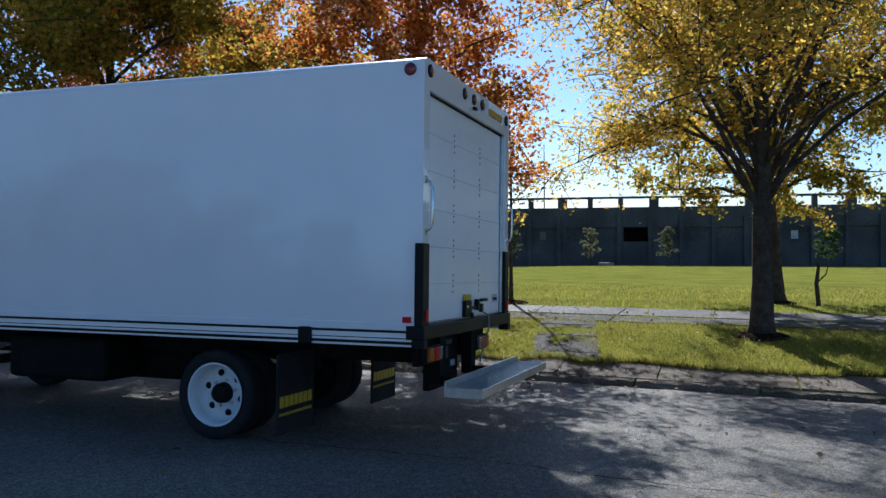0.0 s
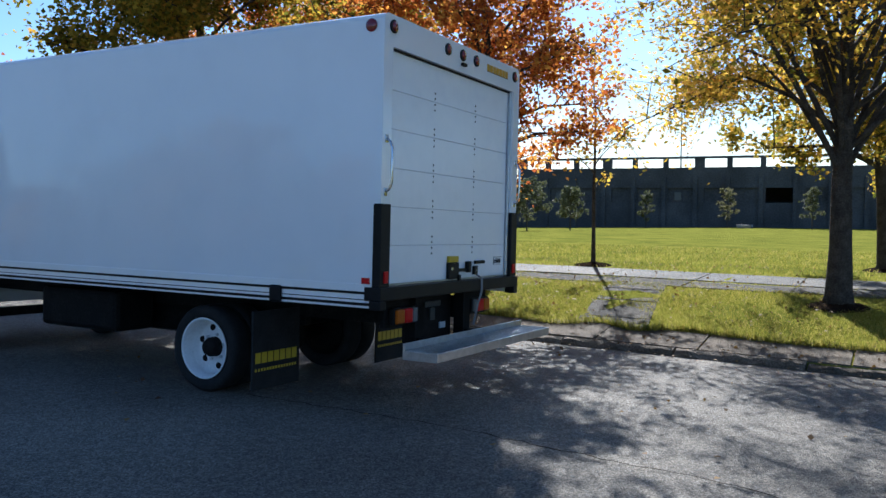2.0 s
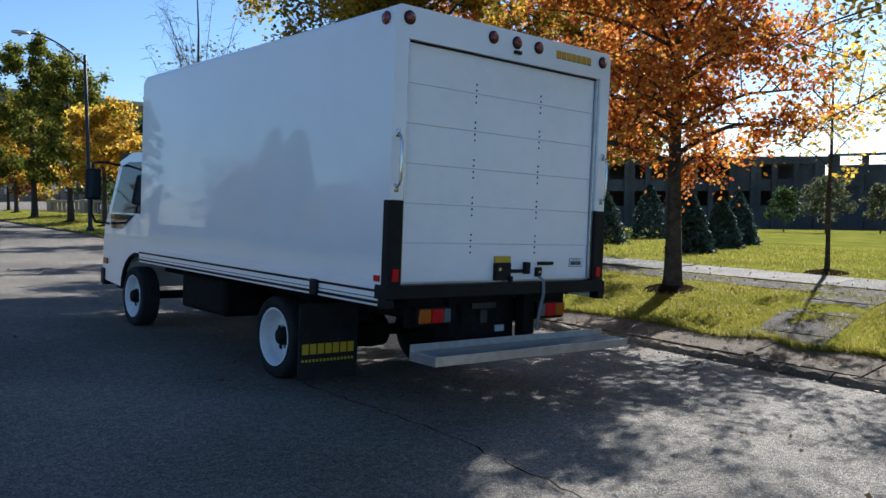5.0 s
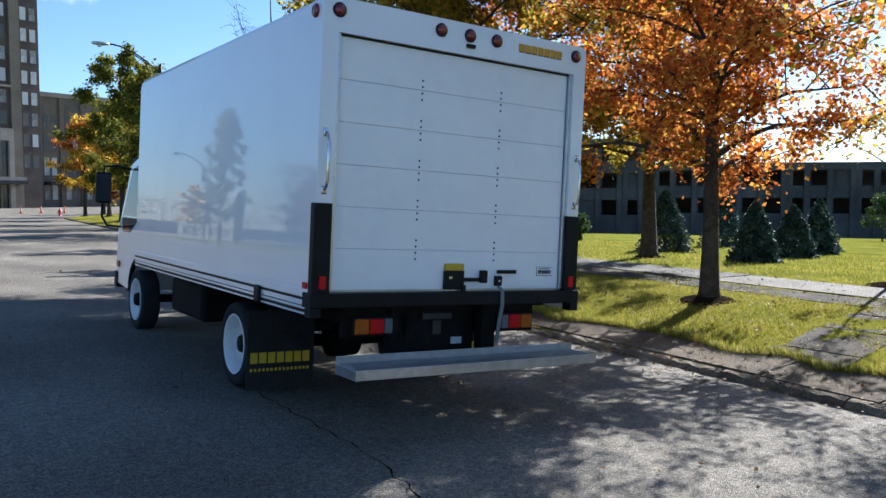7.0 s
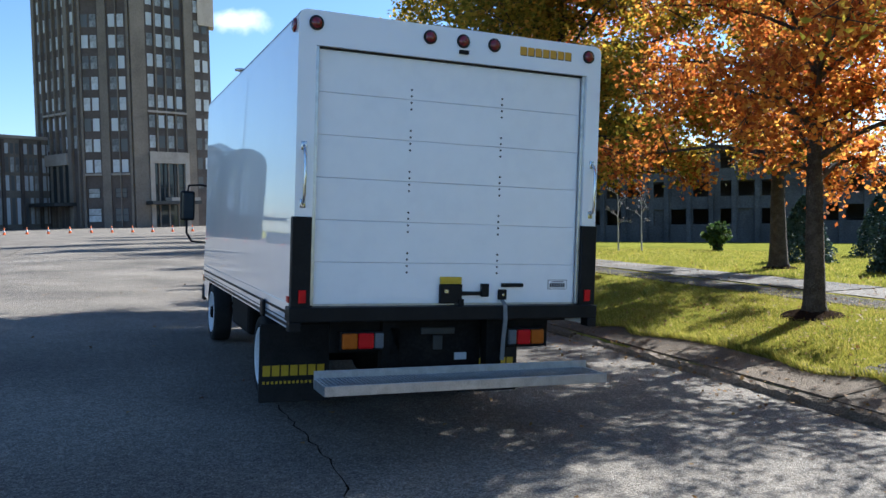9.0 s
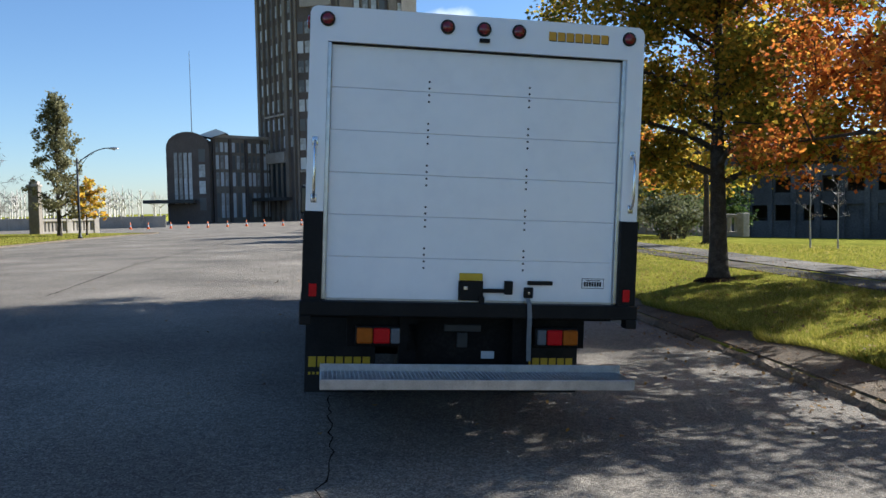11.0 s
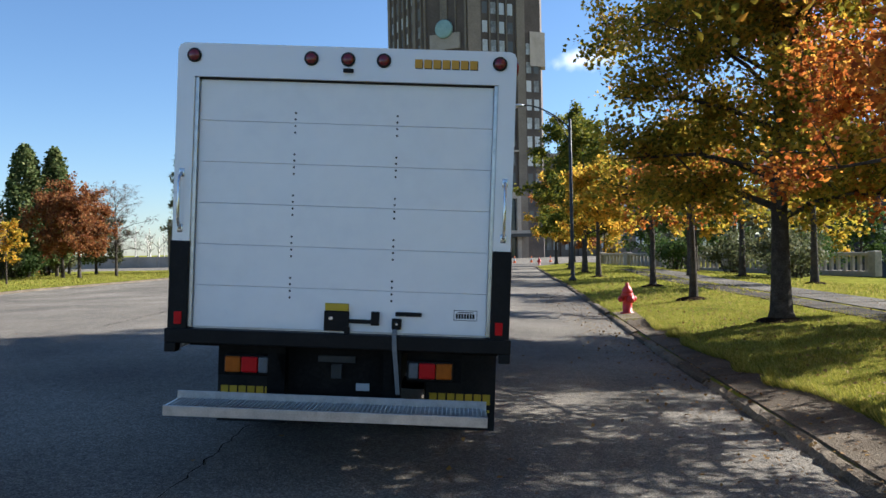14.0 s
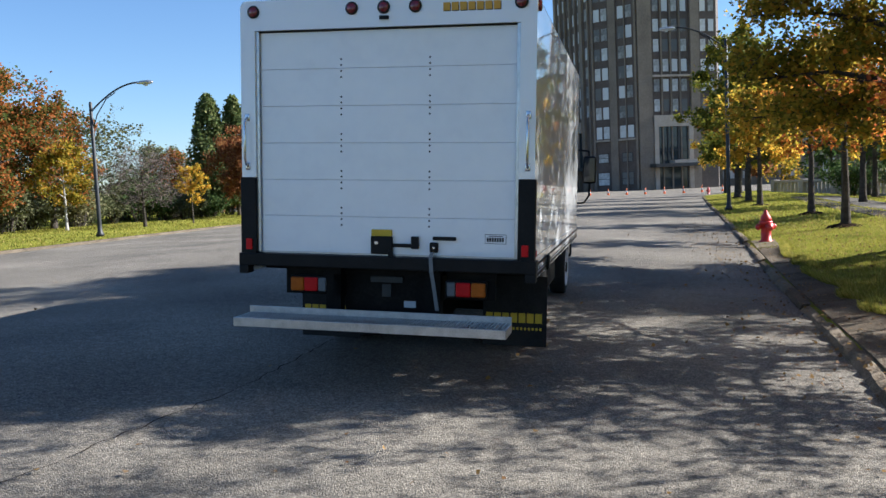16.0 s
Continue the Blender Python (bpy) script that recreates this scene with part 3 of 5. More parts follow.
def leaf_quads(p, size, g, flat=False, wide=0.42):
    """Small folded leaves at the points p."""
    n = len(p)
    u = g.normal(0, 1, (n, 3))
    u[:, 2] *= 0.12 if flat else 0.6
    u /= np.linalg.norm(u, axis=1)[:, None]
    w = g.normal(0, 1, (n, 3))
    if flat:
        w[:, 2] *= 0.15
    w -= (w * u).sum(1)[:, None] * u
    w /= np.linalg.norm(w, axis=1)[:, None]
    nn = np.cross(u, w)
    s = (size * g.uniform(0.6, 1.35, n))[:, None]
    v = np.empty((n, 4, 3))
    v[:, 0] = p - u * s * 0.5
    v[:, 1] = p + w * s * wide + nn * s * 0.14 + u * s * 0.08
    v[:, 2] = p + u * s * 0.55
    v[:, 3] = p - w * s * wide + nn * s * 0.14 + u * s * 0.08
    return v


g = np.random.default_rng(21)
n = 3000
fx = np.concatenate([g.uniform(3.2, 13, n), g.normal(4.1, 0.35, 900), g.normal(7.3, 1.8, 800), g.normal(6.3, 1.0, 2200)])
fy = np.concatenate([g.uniform(-8, 24, n), g.uniform(-8, 22, 900), g.normal(3.5, 2.2, 800), g.uniform(8, 30, 2200)])
fp = np.stack([fx, fy, land_many(fx, fy) + 0.03], 1)
tagged(new("fallen_leaves", quads_mesh("fallen_leaves", leaf_quads(fp, 0.045, g, True), M["fallen_leaf"])), "dry fallen autumn leaves on grass and paving", "leaves", kind="stuff")
n = 500
fx, fy = 4.2 - np.abs(g.normal(0, 4.5, n)), g.uniform(-9, 40, n)
fp = np.stack([fx, fy, land_many(fx, fy) + 0.025], 1)
tagged(new("fallen_leaves", quads_mesh("fallen_leaves", leaf_quads(fp, 0.045, g, True), M["fallen_leaf"])), "scattered dry leaves on the asphalt road", "leaves", kind="stuff")

# ---- box truck ----
truck = thing("box_truck", "white box truck with black trim parked at the kerb", "truck", TILT)
HW, LEN, Z0, Z1 = 1.22, 5.05, 0.868, 3.09

RF = 0.085
nose = [(LEN - RF + RF * math.sin(t), Z1 - 0.05 - RF + RF * math.cos(t)) for t in np.linspace(0, math.pi / 2, 7)]
wall_outline = [(0.10, 1.05), (0.10, Z1 - 0.05)] + nose + [(LEN, 1.05)]
cargo = part("cargo_box", prism(bmesh.new(), wall_outline, "X", -HW, -HW + 0.05), M["white_paint"], truck, "glossy white fibreglass cargo box")
part("side_wall", prism(bmesh.new(), wall_outline, "X", HW - 0.05, HW), M["white_paint"], cargo)
part("front_wall", prism(bmesh.new(), nose + [(LEN, 1.05), (LEN - 0.04, 1.05)] + [(y - 0.03, z - 0.03) for y, z in nose[::-1]], "X", -HW + 0.05, HW - 0.05), M["white_paint"], cargo)
part("box_floor", boxed(-HW + 0.05, 0.1, 1.0, HW - 0.05, LEN - 0.05, 1.05), M["white_paint"], cargo)
roof_outline = [(-HW, Z1 - 0.05), (-HW + 0.012, Z1 - 0.02), (-HW + 0.05, Z1), (HW - 0.05, Z1), (HW - 0.012, Z1 - 0.02), (HW, Z1 - 0.05)]
part("roof", prism(bmesh.new(), roof_outline, "Y", 0.10, LEN - RF), M["white_paint"], cargo)
# the lower skirt with its two dark stripes on each side
for s in (-1, 1):
    a, b = (-HW - 0.006, -HW + 0.04) if s < 0 else (HW - 0.04, HW + 0.006)
    part("skirt_rail", boxed(a, 0.065, Z0, b, LEN, 1.05, 0.004), M["white_paint"], cargo)
    for za, zb in ((0.972, 0.992), (0.886, 0.908), (0.928, 0.934)):
        x = -HW - 0.010 if s < 0 else HW + 0.006
        part("stripe", boxed(x, 0.07, za, x + 0.004, LEN - 0.002, zb), M["black_paint"], cargo, "dark stripe")
    x = -HW - 0.035 if s < 0 else HW + 0.004
    part("bracket", boxed(x, 0.925, 0.86, x + 0.03, 1.045, 1.0, 0.02), M["black_paint"], cargo, "black clip bracket")
    part("side_reflector", boxed(s * HW - 0.012, 0.085, 1.052, s * HW + 0.012, 0.155, 1.098, 0.003), M["red_lens"], cargo, "red side reflector")
    bm = lathe(bmesh.new(), [(0.0, -0.0), (0.05, 0.0), (0.05, 0.012), (0.04, 0.02), (0.0, 0.024)], "X", 20)
    if s < 0:
        bmesh.ops.rotate(bm, verts=bm.verts, matrix=Matrix.Rotation(math.pi, 3, "Z"))
    bmesh.ops.translate(bm, verts=bm.verts, vec=(s * HW, 0.115, 2.995))
    part("marker_lamp", bm, M["dark_red_lens"], cargo, "round red marker lamp", True)

# rear frame
JW = 0.125
frame_outline = [(-HW, 2.85), (-HW, Z1 - 0.05), (-HW + 0.015, Z1 - 0.015), (-HW + 0.05, Z1), (HW - 0.05, Z1), (HW - 0.015, Z1 - 0.015), (HW, Z1 - 0.05), (HW, 2.85)]
rear = part("rear_frame", prism(bmesh.new(), frame_outline, "Y", 0.0, 0.10), M["white_paint"], truck, "white rear door frame with rounded top corners")
for s in (-1, 1):
    a, b = sorted((s * HW, s * (HW - JW)))
    part("jamb", boxed(a, 0.0, 1.66, b, 0.10, 2.85), M["white_paint"], rear)
    part("corner_post", boxed(a - (0.012 if s < 0 else 0), -0.012, 0.95, b + (0.012 if s > 0 else 0), 0.06, 1.66, 0.008), M["black_paint"], rear, "black corner post")
    part("jamb_foot", boxed(a, 0.06, 0.95, b, 0.10, 1.66), M["white_paint"], rear)
    x = s * 1.155
    part("tail_reflector", boxed(x - 0.027, -0.024, 1.06, x + 0.027, -0.011, 1.15, 0.004), M["red_lens"], rear, "red reflector lamp")
    # grab handle
    x = s * 1.165
    bm = tube(bmesh.new(), [(x, 0.0, 2.15), (x, -0.035, 2.13), (x, -0.055, 2.08), (x, -0.055, 1.82), (x, -0.035, 1.77), (x, 0.0, 1.75)], 0.011, 10)
    box(bm, x - 0.02, -0.006, 2.12, x + 0.02, 0.0, 2.18, 0.002)
    box(bm, x - 0.02, -0.006, 1.72, x + 0.02, 0.0, 1.78, 0.002)
    part("grab_handle", bm, M["chrome"], rear, "steel grab handle", True)
    # door track
    a, b = sorted((s * (HW - JW), s * (HW - JW - 0.028)))
    part("door_track", boxed(a, 0.02, 1.04, b, 0.045, 2.85, 0.003), M["steel"], rear, "galvanised door track")
# dark strip that paints the thin shadow line under the lintel
part("lintel_shade_line", boxed(-HW + JW + 0.028, 0.03, 2.838, HW - JW - 0.028, 0.05, 2.85), M["rubber"], rear)
for x in (-1.1, -0.255, 0.01, 0.267, 1.1):
    bm = lathe(bmesh.new(), [(0.0, 0.0), (0.05, 0.0), (0.052, -0.01), (0.042, -0.016)], "Y", 24)
    bmesh.ops.translate(bm, verts=bm.verts, vec=(x, 0.0, 3.0))
    grommet = part("lamp_grommet", bm, M["rubber"], rear, "black rubber lamp ring", True)
    bm = lathe(bmesh.new(), [(0.04, -0.014), (0.036, -0.02), (0.0, -0.026)], "Y", 24)
    bmesh.ops.translate(bm, verts=bm.verts, vec=(x, 0.0, 3.0))
    part("marker_lamp", bm, M["dark_red_lens"], grommet, "round red marker lamp", True)
part("rear_camera", boxed(-0.022, -0.03, 2.905, 0.052, 0.0, 2.932, 0.004), M["black_paint"], rear, "small black camera housing")


def plain_logo(x0, z0, w, h, y, parent, mat, shadow=None):
    """A row of plain blocks in place of a maker's mark."""
    n = 7
    for i in range(n):
        a = x0 + w * i / n
        b = a + w / n * 0.82
        if shadow is not None:
            part("logo_block", boxed(a + 0.005, y - 0.0015, z0 - 0.006, b + 0.006, y, z0 + h - 0.006), shadow, parent)
        part("logo_block", boxed(a, y - 0.004, z0, b, y - 0.0018, z0 + h), mat, parent)


plain_logo(0.49, 2.955, 0.46, 0.062, 0.0, rear, M["logo_orange"], M["black_paint"])

# roll-up door: seven panels with bolt heads at their joints
door = part("rollup_door", boxed(-HW + JW + 0.01, 0.075, 1.04, HW - JW - 0.01, 0.09, 2.84), M["white_door"], truck, "white roll-up door")
PH = (2.84 - 1.045) / 6
for i in range(6):
    z = 1.045 + i * PH
    part("door_panel", boxed(-HW + JW + 0.03, 0.05, z + 0.0008, HW - JW - 0.03, 0.072, z + PH - 0.0008, 0.004), M["white_door"], door)
for i in range(1, 6):
    for x in (-0.365, 0.375):
        for dz in (-0.07, -0.022, 0.026, 0.072):
            bm = lathe(bmesh.new(), [(0.0085, 0.0), (0.0075, -0.004), (0.0, -0.005)], "Y", 8)
            bmesh.ops.translate(bm, verts=bm.verts, vec=(x, 0.05, 1.045 + i * PH + dz))
            part("bolt_head", bm, M["dark_iron"], door)
part("bottom_seal", boxed(-HW + JW + 0.03, 0.045, 1.032, HW - JW - 0.03, 0.075, 1.046), M["steel"], door)
latch = part("door_latch", boxed(-0.105, 0.015, 1.045, 0.075, 0.05, 1.19, 0.006), M["black_paint"], door, "black steel latch")
part("warning_plate", boxed(-0.1, 0.02, 1.192, 0.07, 0.048, 1.245, 0.003), M["yellow_paint"], latch, "yellow warning plate")
part("latch_arm", boxed(0.075, 0.02, 1.105, 0.27, 0.035, 1.135, 0.004), M["black_paint"], latch)
part("latch_handle", boxed(0.235, 0.005, 1.095, 0.295, 0.045, 1.195, 0.006), M["black_paint"], latch)
part("latch_foot", boxed(0.045, 0.0, 1.0, 0.085, 0.02, 1.08, 0.004), M["black_paint"], latch)
part("latch_bolt", boxed(-0.07, 0.011, 1.125, -0.04, 0.016, 1.15, 0.002), M["chrome"], latch)
lock = part("lock_box", boxed(0.385, 0.02, 1.07, 0.455, 0.05, 1.15, 0.008), M["black_paint"], door, "black lock box")
part("lock_button", boxed(0.412, 0.014, 1.10, 0.43, 0.021, 1.12, 0.003), M["chrome"], lock)
part("pull_bar", boxed(0.41, 0.022, 1.168, 0.60, 0.046, 1.198, 0.006), M["black_paint"], door, "black pull handle")
bm = tube(bmesh.new(), [(0.42, 0.012, 1.07), (0.42, -0.042, 1.04), (0.422, -0.042, 0.92), (0.425, 0.0, 0.8), (0.43, 0.05, 0.6)], 0.006, 4)
bmesh.ops.scale(bm, verts=bm.verts, vec=(3.4, 1, 1), space=Matrix.Translation((-0.424, 0, 0)))
part("pull_strap", bm, M["webbing"], door, "grey webbing strap")
tag = part("door_label", boxed(0.83, 0.046, 1.15, 1.0, 0.0498, 1.225), M["black_paint"], door, "small black and white maker's label")
part("label_face", boxed(0.834, 0.0445, 1.154, 0.996, 0.0459, 1.221), M["white_door"], tag)
for i in range(7):
    part("label_bar", boxed(0.845 + i * 0.02, 0.043, 1.165, 0.860 + i * 0.02, 0.0444, 1.2), M["black_paint"], tag)
part("label_bar", boxed(0.86, 0.043, 1.207, 0.97, 0.0444, 1.213), M["black_paint"], tag)

# rear sill and under-structure
sill = part("rear_sill", boxed(-1.245, -0.03, 0.925, 1.245, 0.12, 1.03, 0.008), M["black_paint"], truck, "black rear sill")
for s in (-1, 1):
    part("sill_end", boxed(min(s * 1.16, s * 1.243), -0.028, 0.858, max(s * 1.16, s * 1.243), 0.075, 0.926, 0.006), M["black_paint"], sill)
chassis = part("chassis_frame", box(box(bmesh.new(), -0.46, 0.1, 0.66, -0.39, 6.9, 0.86), 0.39, 0.1, 0.66, 0.46, 6.9, 0.86), M["chassis_black"], truck, "black steel chassis frame")
for y in (0.3, 1.2, 2.6, 3.8, 4.9):
    part("cross_member", boxed(-0.39, y, 0.7, 0.39, y + 0.1, 0.84), M["chassis_black"], chassis)
for y in np.arange(0.35, 5.0, 0.42):
    part("floor_beam", boxed(-1.18, y, 0.865, 1.18, y + 0.05, 0.995), M["chassis_black"], chassis)
for x in (-0.52, 0.33):
    part("step_hanger", boxed(x, 0.1, 0.5, x + 0.13, 0.2, 0.93), M["chassis_black"], chassis)
part("rear_plate", boxed(-0.9, 0.16, 0.68, -0.5, 0.2, 0.93), M["chassis_black"], chassis)
part("rear_plate", boxed(0.5, 0.16, 0.68, 0.9, 0.2, 0.93), M["chassis_black"], chassis)
part("rear_guard", boxed(-0.4, 0.24, 0.42, 0.34, 0.3, 0.92), M["chassis_black"], chassis)
part("plate_holder", boxed(-0.17, 0.215, 0.79, 0.11, 0.238, 0.84, 0.004), M["dark_iron"], chassis)
part("plate_holder", boxed(-0.07, 0.215, 0.67, 0.01, 0.238, 0.78, 0.004), M["dark_iron"], chassis)
part("sticker", boxed(0.12, 0.225, 0.585, 0.22, 0.238, 0.64), M["clear_lens"], chassis, "pale sticker")
for s in (-1, 1):
    lamp = part("tail_lamp", boxed(min(s * 0.5, s * 0.84), 0.1, 0.70, max(s * 0.5, s * 0.84), 0.16, 0.84, 0.008), M["black_paint"], truck, "three-coloured tail lamp")
    for a, b, m in ((0.715, 0.83, "amber_lens"), (0.59, 0.71, "red_lens"), (0.515, 0.585, "grey_lens")):
        part("lens", boxed(min(s * a, s * b), 0.075, 0.712, max(s * a, s * b), 0.105, 0.828, 0.012), M[m], lamp)
    flap = part("mud_flap", boxed(s * 0.91 - 0.3, 1.24, 0.1, s * 0.91 + 0.3, 1.26, 0.76, 0.004), M["rubber"], truck, "black rubber mud flap with yellow marking")
    plain_logo(s * 0.91 - 0.27, 0.322, 0.54, 0.09, 1.24, flap, M["yellow_paint"])
    for i in range(15):
        part("text_bar", boxed(s * 0.91 - 0.27 + i * 0.036, 1.237, 0.255, s * 0.91 - 0.25 + i * 0.036, 1.24, 0.278), M["yellow_paint"], flap)

# rear step: galvanised channel with a serrated grating, standing well clear of the sill
SX0, SX1, SY0, SY1, SZ = -1.09, 1.08, -0.445, -0.14, 0.488
step = part("rear_step", box(box(box(bmesh.new(), SX0, SY0, SZ, SX1, SY0 + 0.015, SZ + 0.07, 0.003), SX0, SY1 - 0.015, SZ, SX1, SY1, SZ + 0.12, 0.003), SX0, SY0 + 0.015, SZ, SX1, SY1 - 0.015, SZ + 0.017), M["steel"], truck, "galvanised steel rear step with grating")
for x in (SX0, SX1 - 0.012):
    part("end_plate", boxed(x, SY0 + 0.015, SZ + 0.017, x + 0.012, SY1 - 0.015, SZ + 0.065), M["steel"], step)
for i in range(12):
    y = SY0 + 0.024 + i * 0.0225
    part("grating_bar", boxed(SX0 + 0.012, y, SZ + 0.043, SX1 - 0.012, y + 0.006, SZ + 0.065), M["steel"], step)
bm = bmesh.new()
for i in range(72):
    x = SX0 + 0.02 + i * 0.0297
    box(bm, x, SY0 + 0.017, SZ + 0.055, x + 0.007, SY1 - 0.017, SZ + 0.072)
tagged(part("grating_teeth", bm, M["steel"], step), kind="stuff")
for x in (-0.52, 0.33):
    part("step_bracket", boxed(x + 0.02, SY1, SZ + 0.01, x + 0.11, 0.2, SZ + 0.08, 0.006), M["chassis_black"], step, "black step arm")

# wheels
RW = 0.38
TYRE = [(0.27, -0.1), (0.32, -0.115), (0.363, -0.11), (0.378, -0.085), (RW, -0.03), (RW, 0.03), (0.378, 0.085), (0.363, 0.11), (0.32, 0.115), (0.27, 0.1), (0.255, 0.0), (0.27, -0.1)]


def wheel(x, y, side, dish, inner=False):
    """A steel disc wheel; the disc lies deep on the outer rear wheel, and the inner one shows only its dark brake drum."""
    tyre = part("wheel", lathe(bmesh.new(), TYRE, "X", 36, (x, y, RW), False), M["rubber"], truck, "white steel wheel with a black tyre", True)
    o = side
    if inner:
        part("brake_drum", lathe(bmesh.new(), [(0.262, 0.06 * o), (0.258, -0.07 * o), (0.235, -0.09 * o), (0.2, -0.13 * o), (0.09, -0.14 * o), (0.0, -0.14 * o)], "X", 28, (x, y, RW)), M["chassis_black"], tyre, "dark brake drum", True)
        return
    prof = [(0.272, 0.112), (0.262, 0.118), (0.25, 0.105), (0.24, 0.02), (0.235, dish), (0.2, dish + 0.012), (0.13, dish + 0.03), (0.09, dish + 0.03)]
    rim = part("rim", lathe(bmesh.new(), [(r, h * o) for r, h in prof], "X", 36, (x, y, RW), False), M["rim_white"], tyre, "white painted steel rim", True)
    hub = part("hub", lathe(bmesh.new(), [(0.0901, (dish + 0.03) * o), (0.085, (dish + 0.09) * o), (0.07, (dish + 0.12) * o), (0.0, (dish + 0.125) * o)], "X", 20, (x, y, RW)), M["chassis_black"], tyre, "dark hub", True)
    for k in range(6):
        a = k * math.pi / 3 + 0.3
        bm = lathe(bmesh.new(), [(0.031, (dish + 0.015) * o), (0.029, (dish + 0.027) * o), (0.0, (dish + 0.027) * o)], "X", 12, (x, y + math.cos(a) * 0.172, RW + math.sin(a) * 0.172))
        part("rim_hole", bm, M["chassis_black"], rim)
        a += 0.5
        bm = lathe(bmesh.new(), [(0.016, (dish + 0.02) * o), (0.014, (dish + 0.05) * o), (0.0, (dish + 0.052) * o)], "X", 6, (x, y + math.cos(a) * 0.115, RW + math.sin(a) * 0.115))
        part("wheel_nut", bm, M["steel"], rim)


AX_R, AX_F = 1.935, 5.76
for s in (-1, 1):
    wheel(s * 0.965, AX_R, s, -0.06)
    wheel(s * 0.71, AX_R, s, -0.06, True)
    wheel(s * 0.93, AX_F, s, 0.0)
part("rear_axle", lathe(bmesh.new(), [(0.06, -0.9), (0.06, -0.2), (0.16, -0.14), (0.17, 0.0), (0.16, 0.14), (0.06, 0.2), (0.06, 0.9)], "X", 16, (0, AX_R, RW)), M["chassis_black"], truck, "", True)
part("front_axle", boxed(-0.85, AX_F - 0.05, 0.34, 0.85, AX_F + 0.05, 0.44), M["chassis_black"], truck)
part("drive_shaft", tube(bmesh.new(), [(0, AX_R, 0.45), (0, 5.0, 0.6)], 0.05, 10), M["chassis_black"], truck)
part("fuel_tank", boxed(-0.98, 3.2, 0.4, -0.5, 4.35, 0.8, 0.05), M["chassis_black"], truck, "black fuel tank")
# unseen box, added to block the bright ground beneath the chassis
part("dark_filler_box", boxed(0.52, 3.0, 0.34, 0.98, 4.6, 0.84, 0.03), M["chassis_black"], truck)
part("muffler", boxed(-0.36, 2.7, 0.36, 0.3, 4.4, 0.68, 0.08), M["chassis_black"], truck, "dark exhaust muffler")
part("exhaust_pipe", tube(bmesh.new(), [(0.3, 4.8, 0.5), (0.3, 3.0, 0.48), (0.3, 2.4, 0.5), (-0.6, 2.35, 0.45), (-0.95, 2.33, 0.42)], 0.045, 10), M["dark_iron"], truck, "dark exhaust pipe", True)
for s in (-1, 1):
    part("leaf_spring", tube(bmesh.new(), [(s * 0.43, AX_R - 0.65, 0.62), (s * 0.43, AX_R, 0.5), (s * 0.43, AX_R + 0.65, 0.62)], 0.045, 6), M["chassis_black"], truck)

# cab
CAB_BACK = -0.08
arch = [(AX_F - CAB_BACK - 0.5 * math.cos(a), 0.45 + 0.46 * math.sin(a)) for a in np.linspace(1.15, math.pi, 8)]
lower = [(5.27, 0.98), (5.27, 1.42), (6.98, 1.42), (7.12, 1.25), (7.17, 0.9), (7.17, 0.5)] + arch[::-1]
cab = part("cab", prism(bmesh.new(), lower, "X", -1.0, 1.0), M["white_paint"], truck, "white tilt cab")
bm = prism(bmesh.new(), [(5.27, 1.42), (5.27, 2.16), (5.4, 2.24), (6.4, 2.25), (6.72, 2.17), (6.98, 1.42)], "X", -1.0, 1.0)


def tumble(x, z):
    """The cab's sides lean in above the belt line."""
    return x * (1 - 0.075 * max(0.0, z - 1.42) / 0.85)


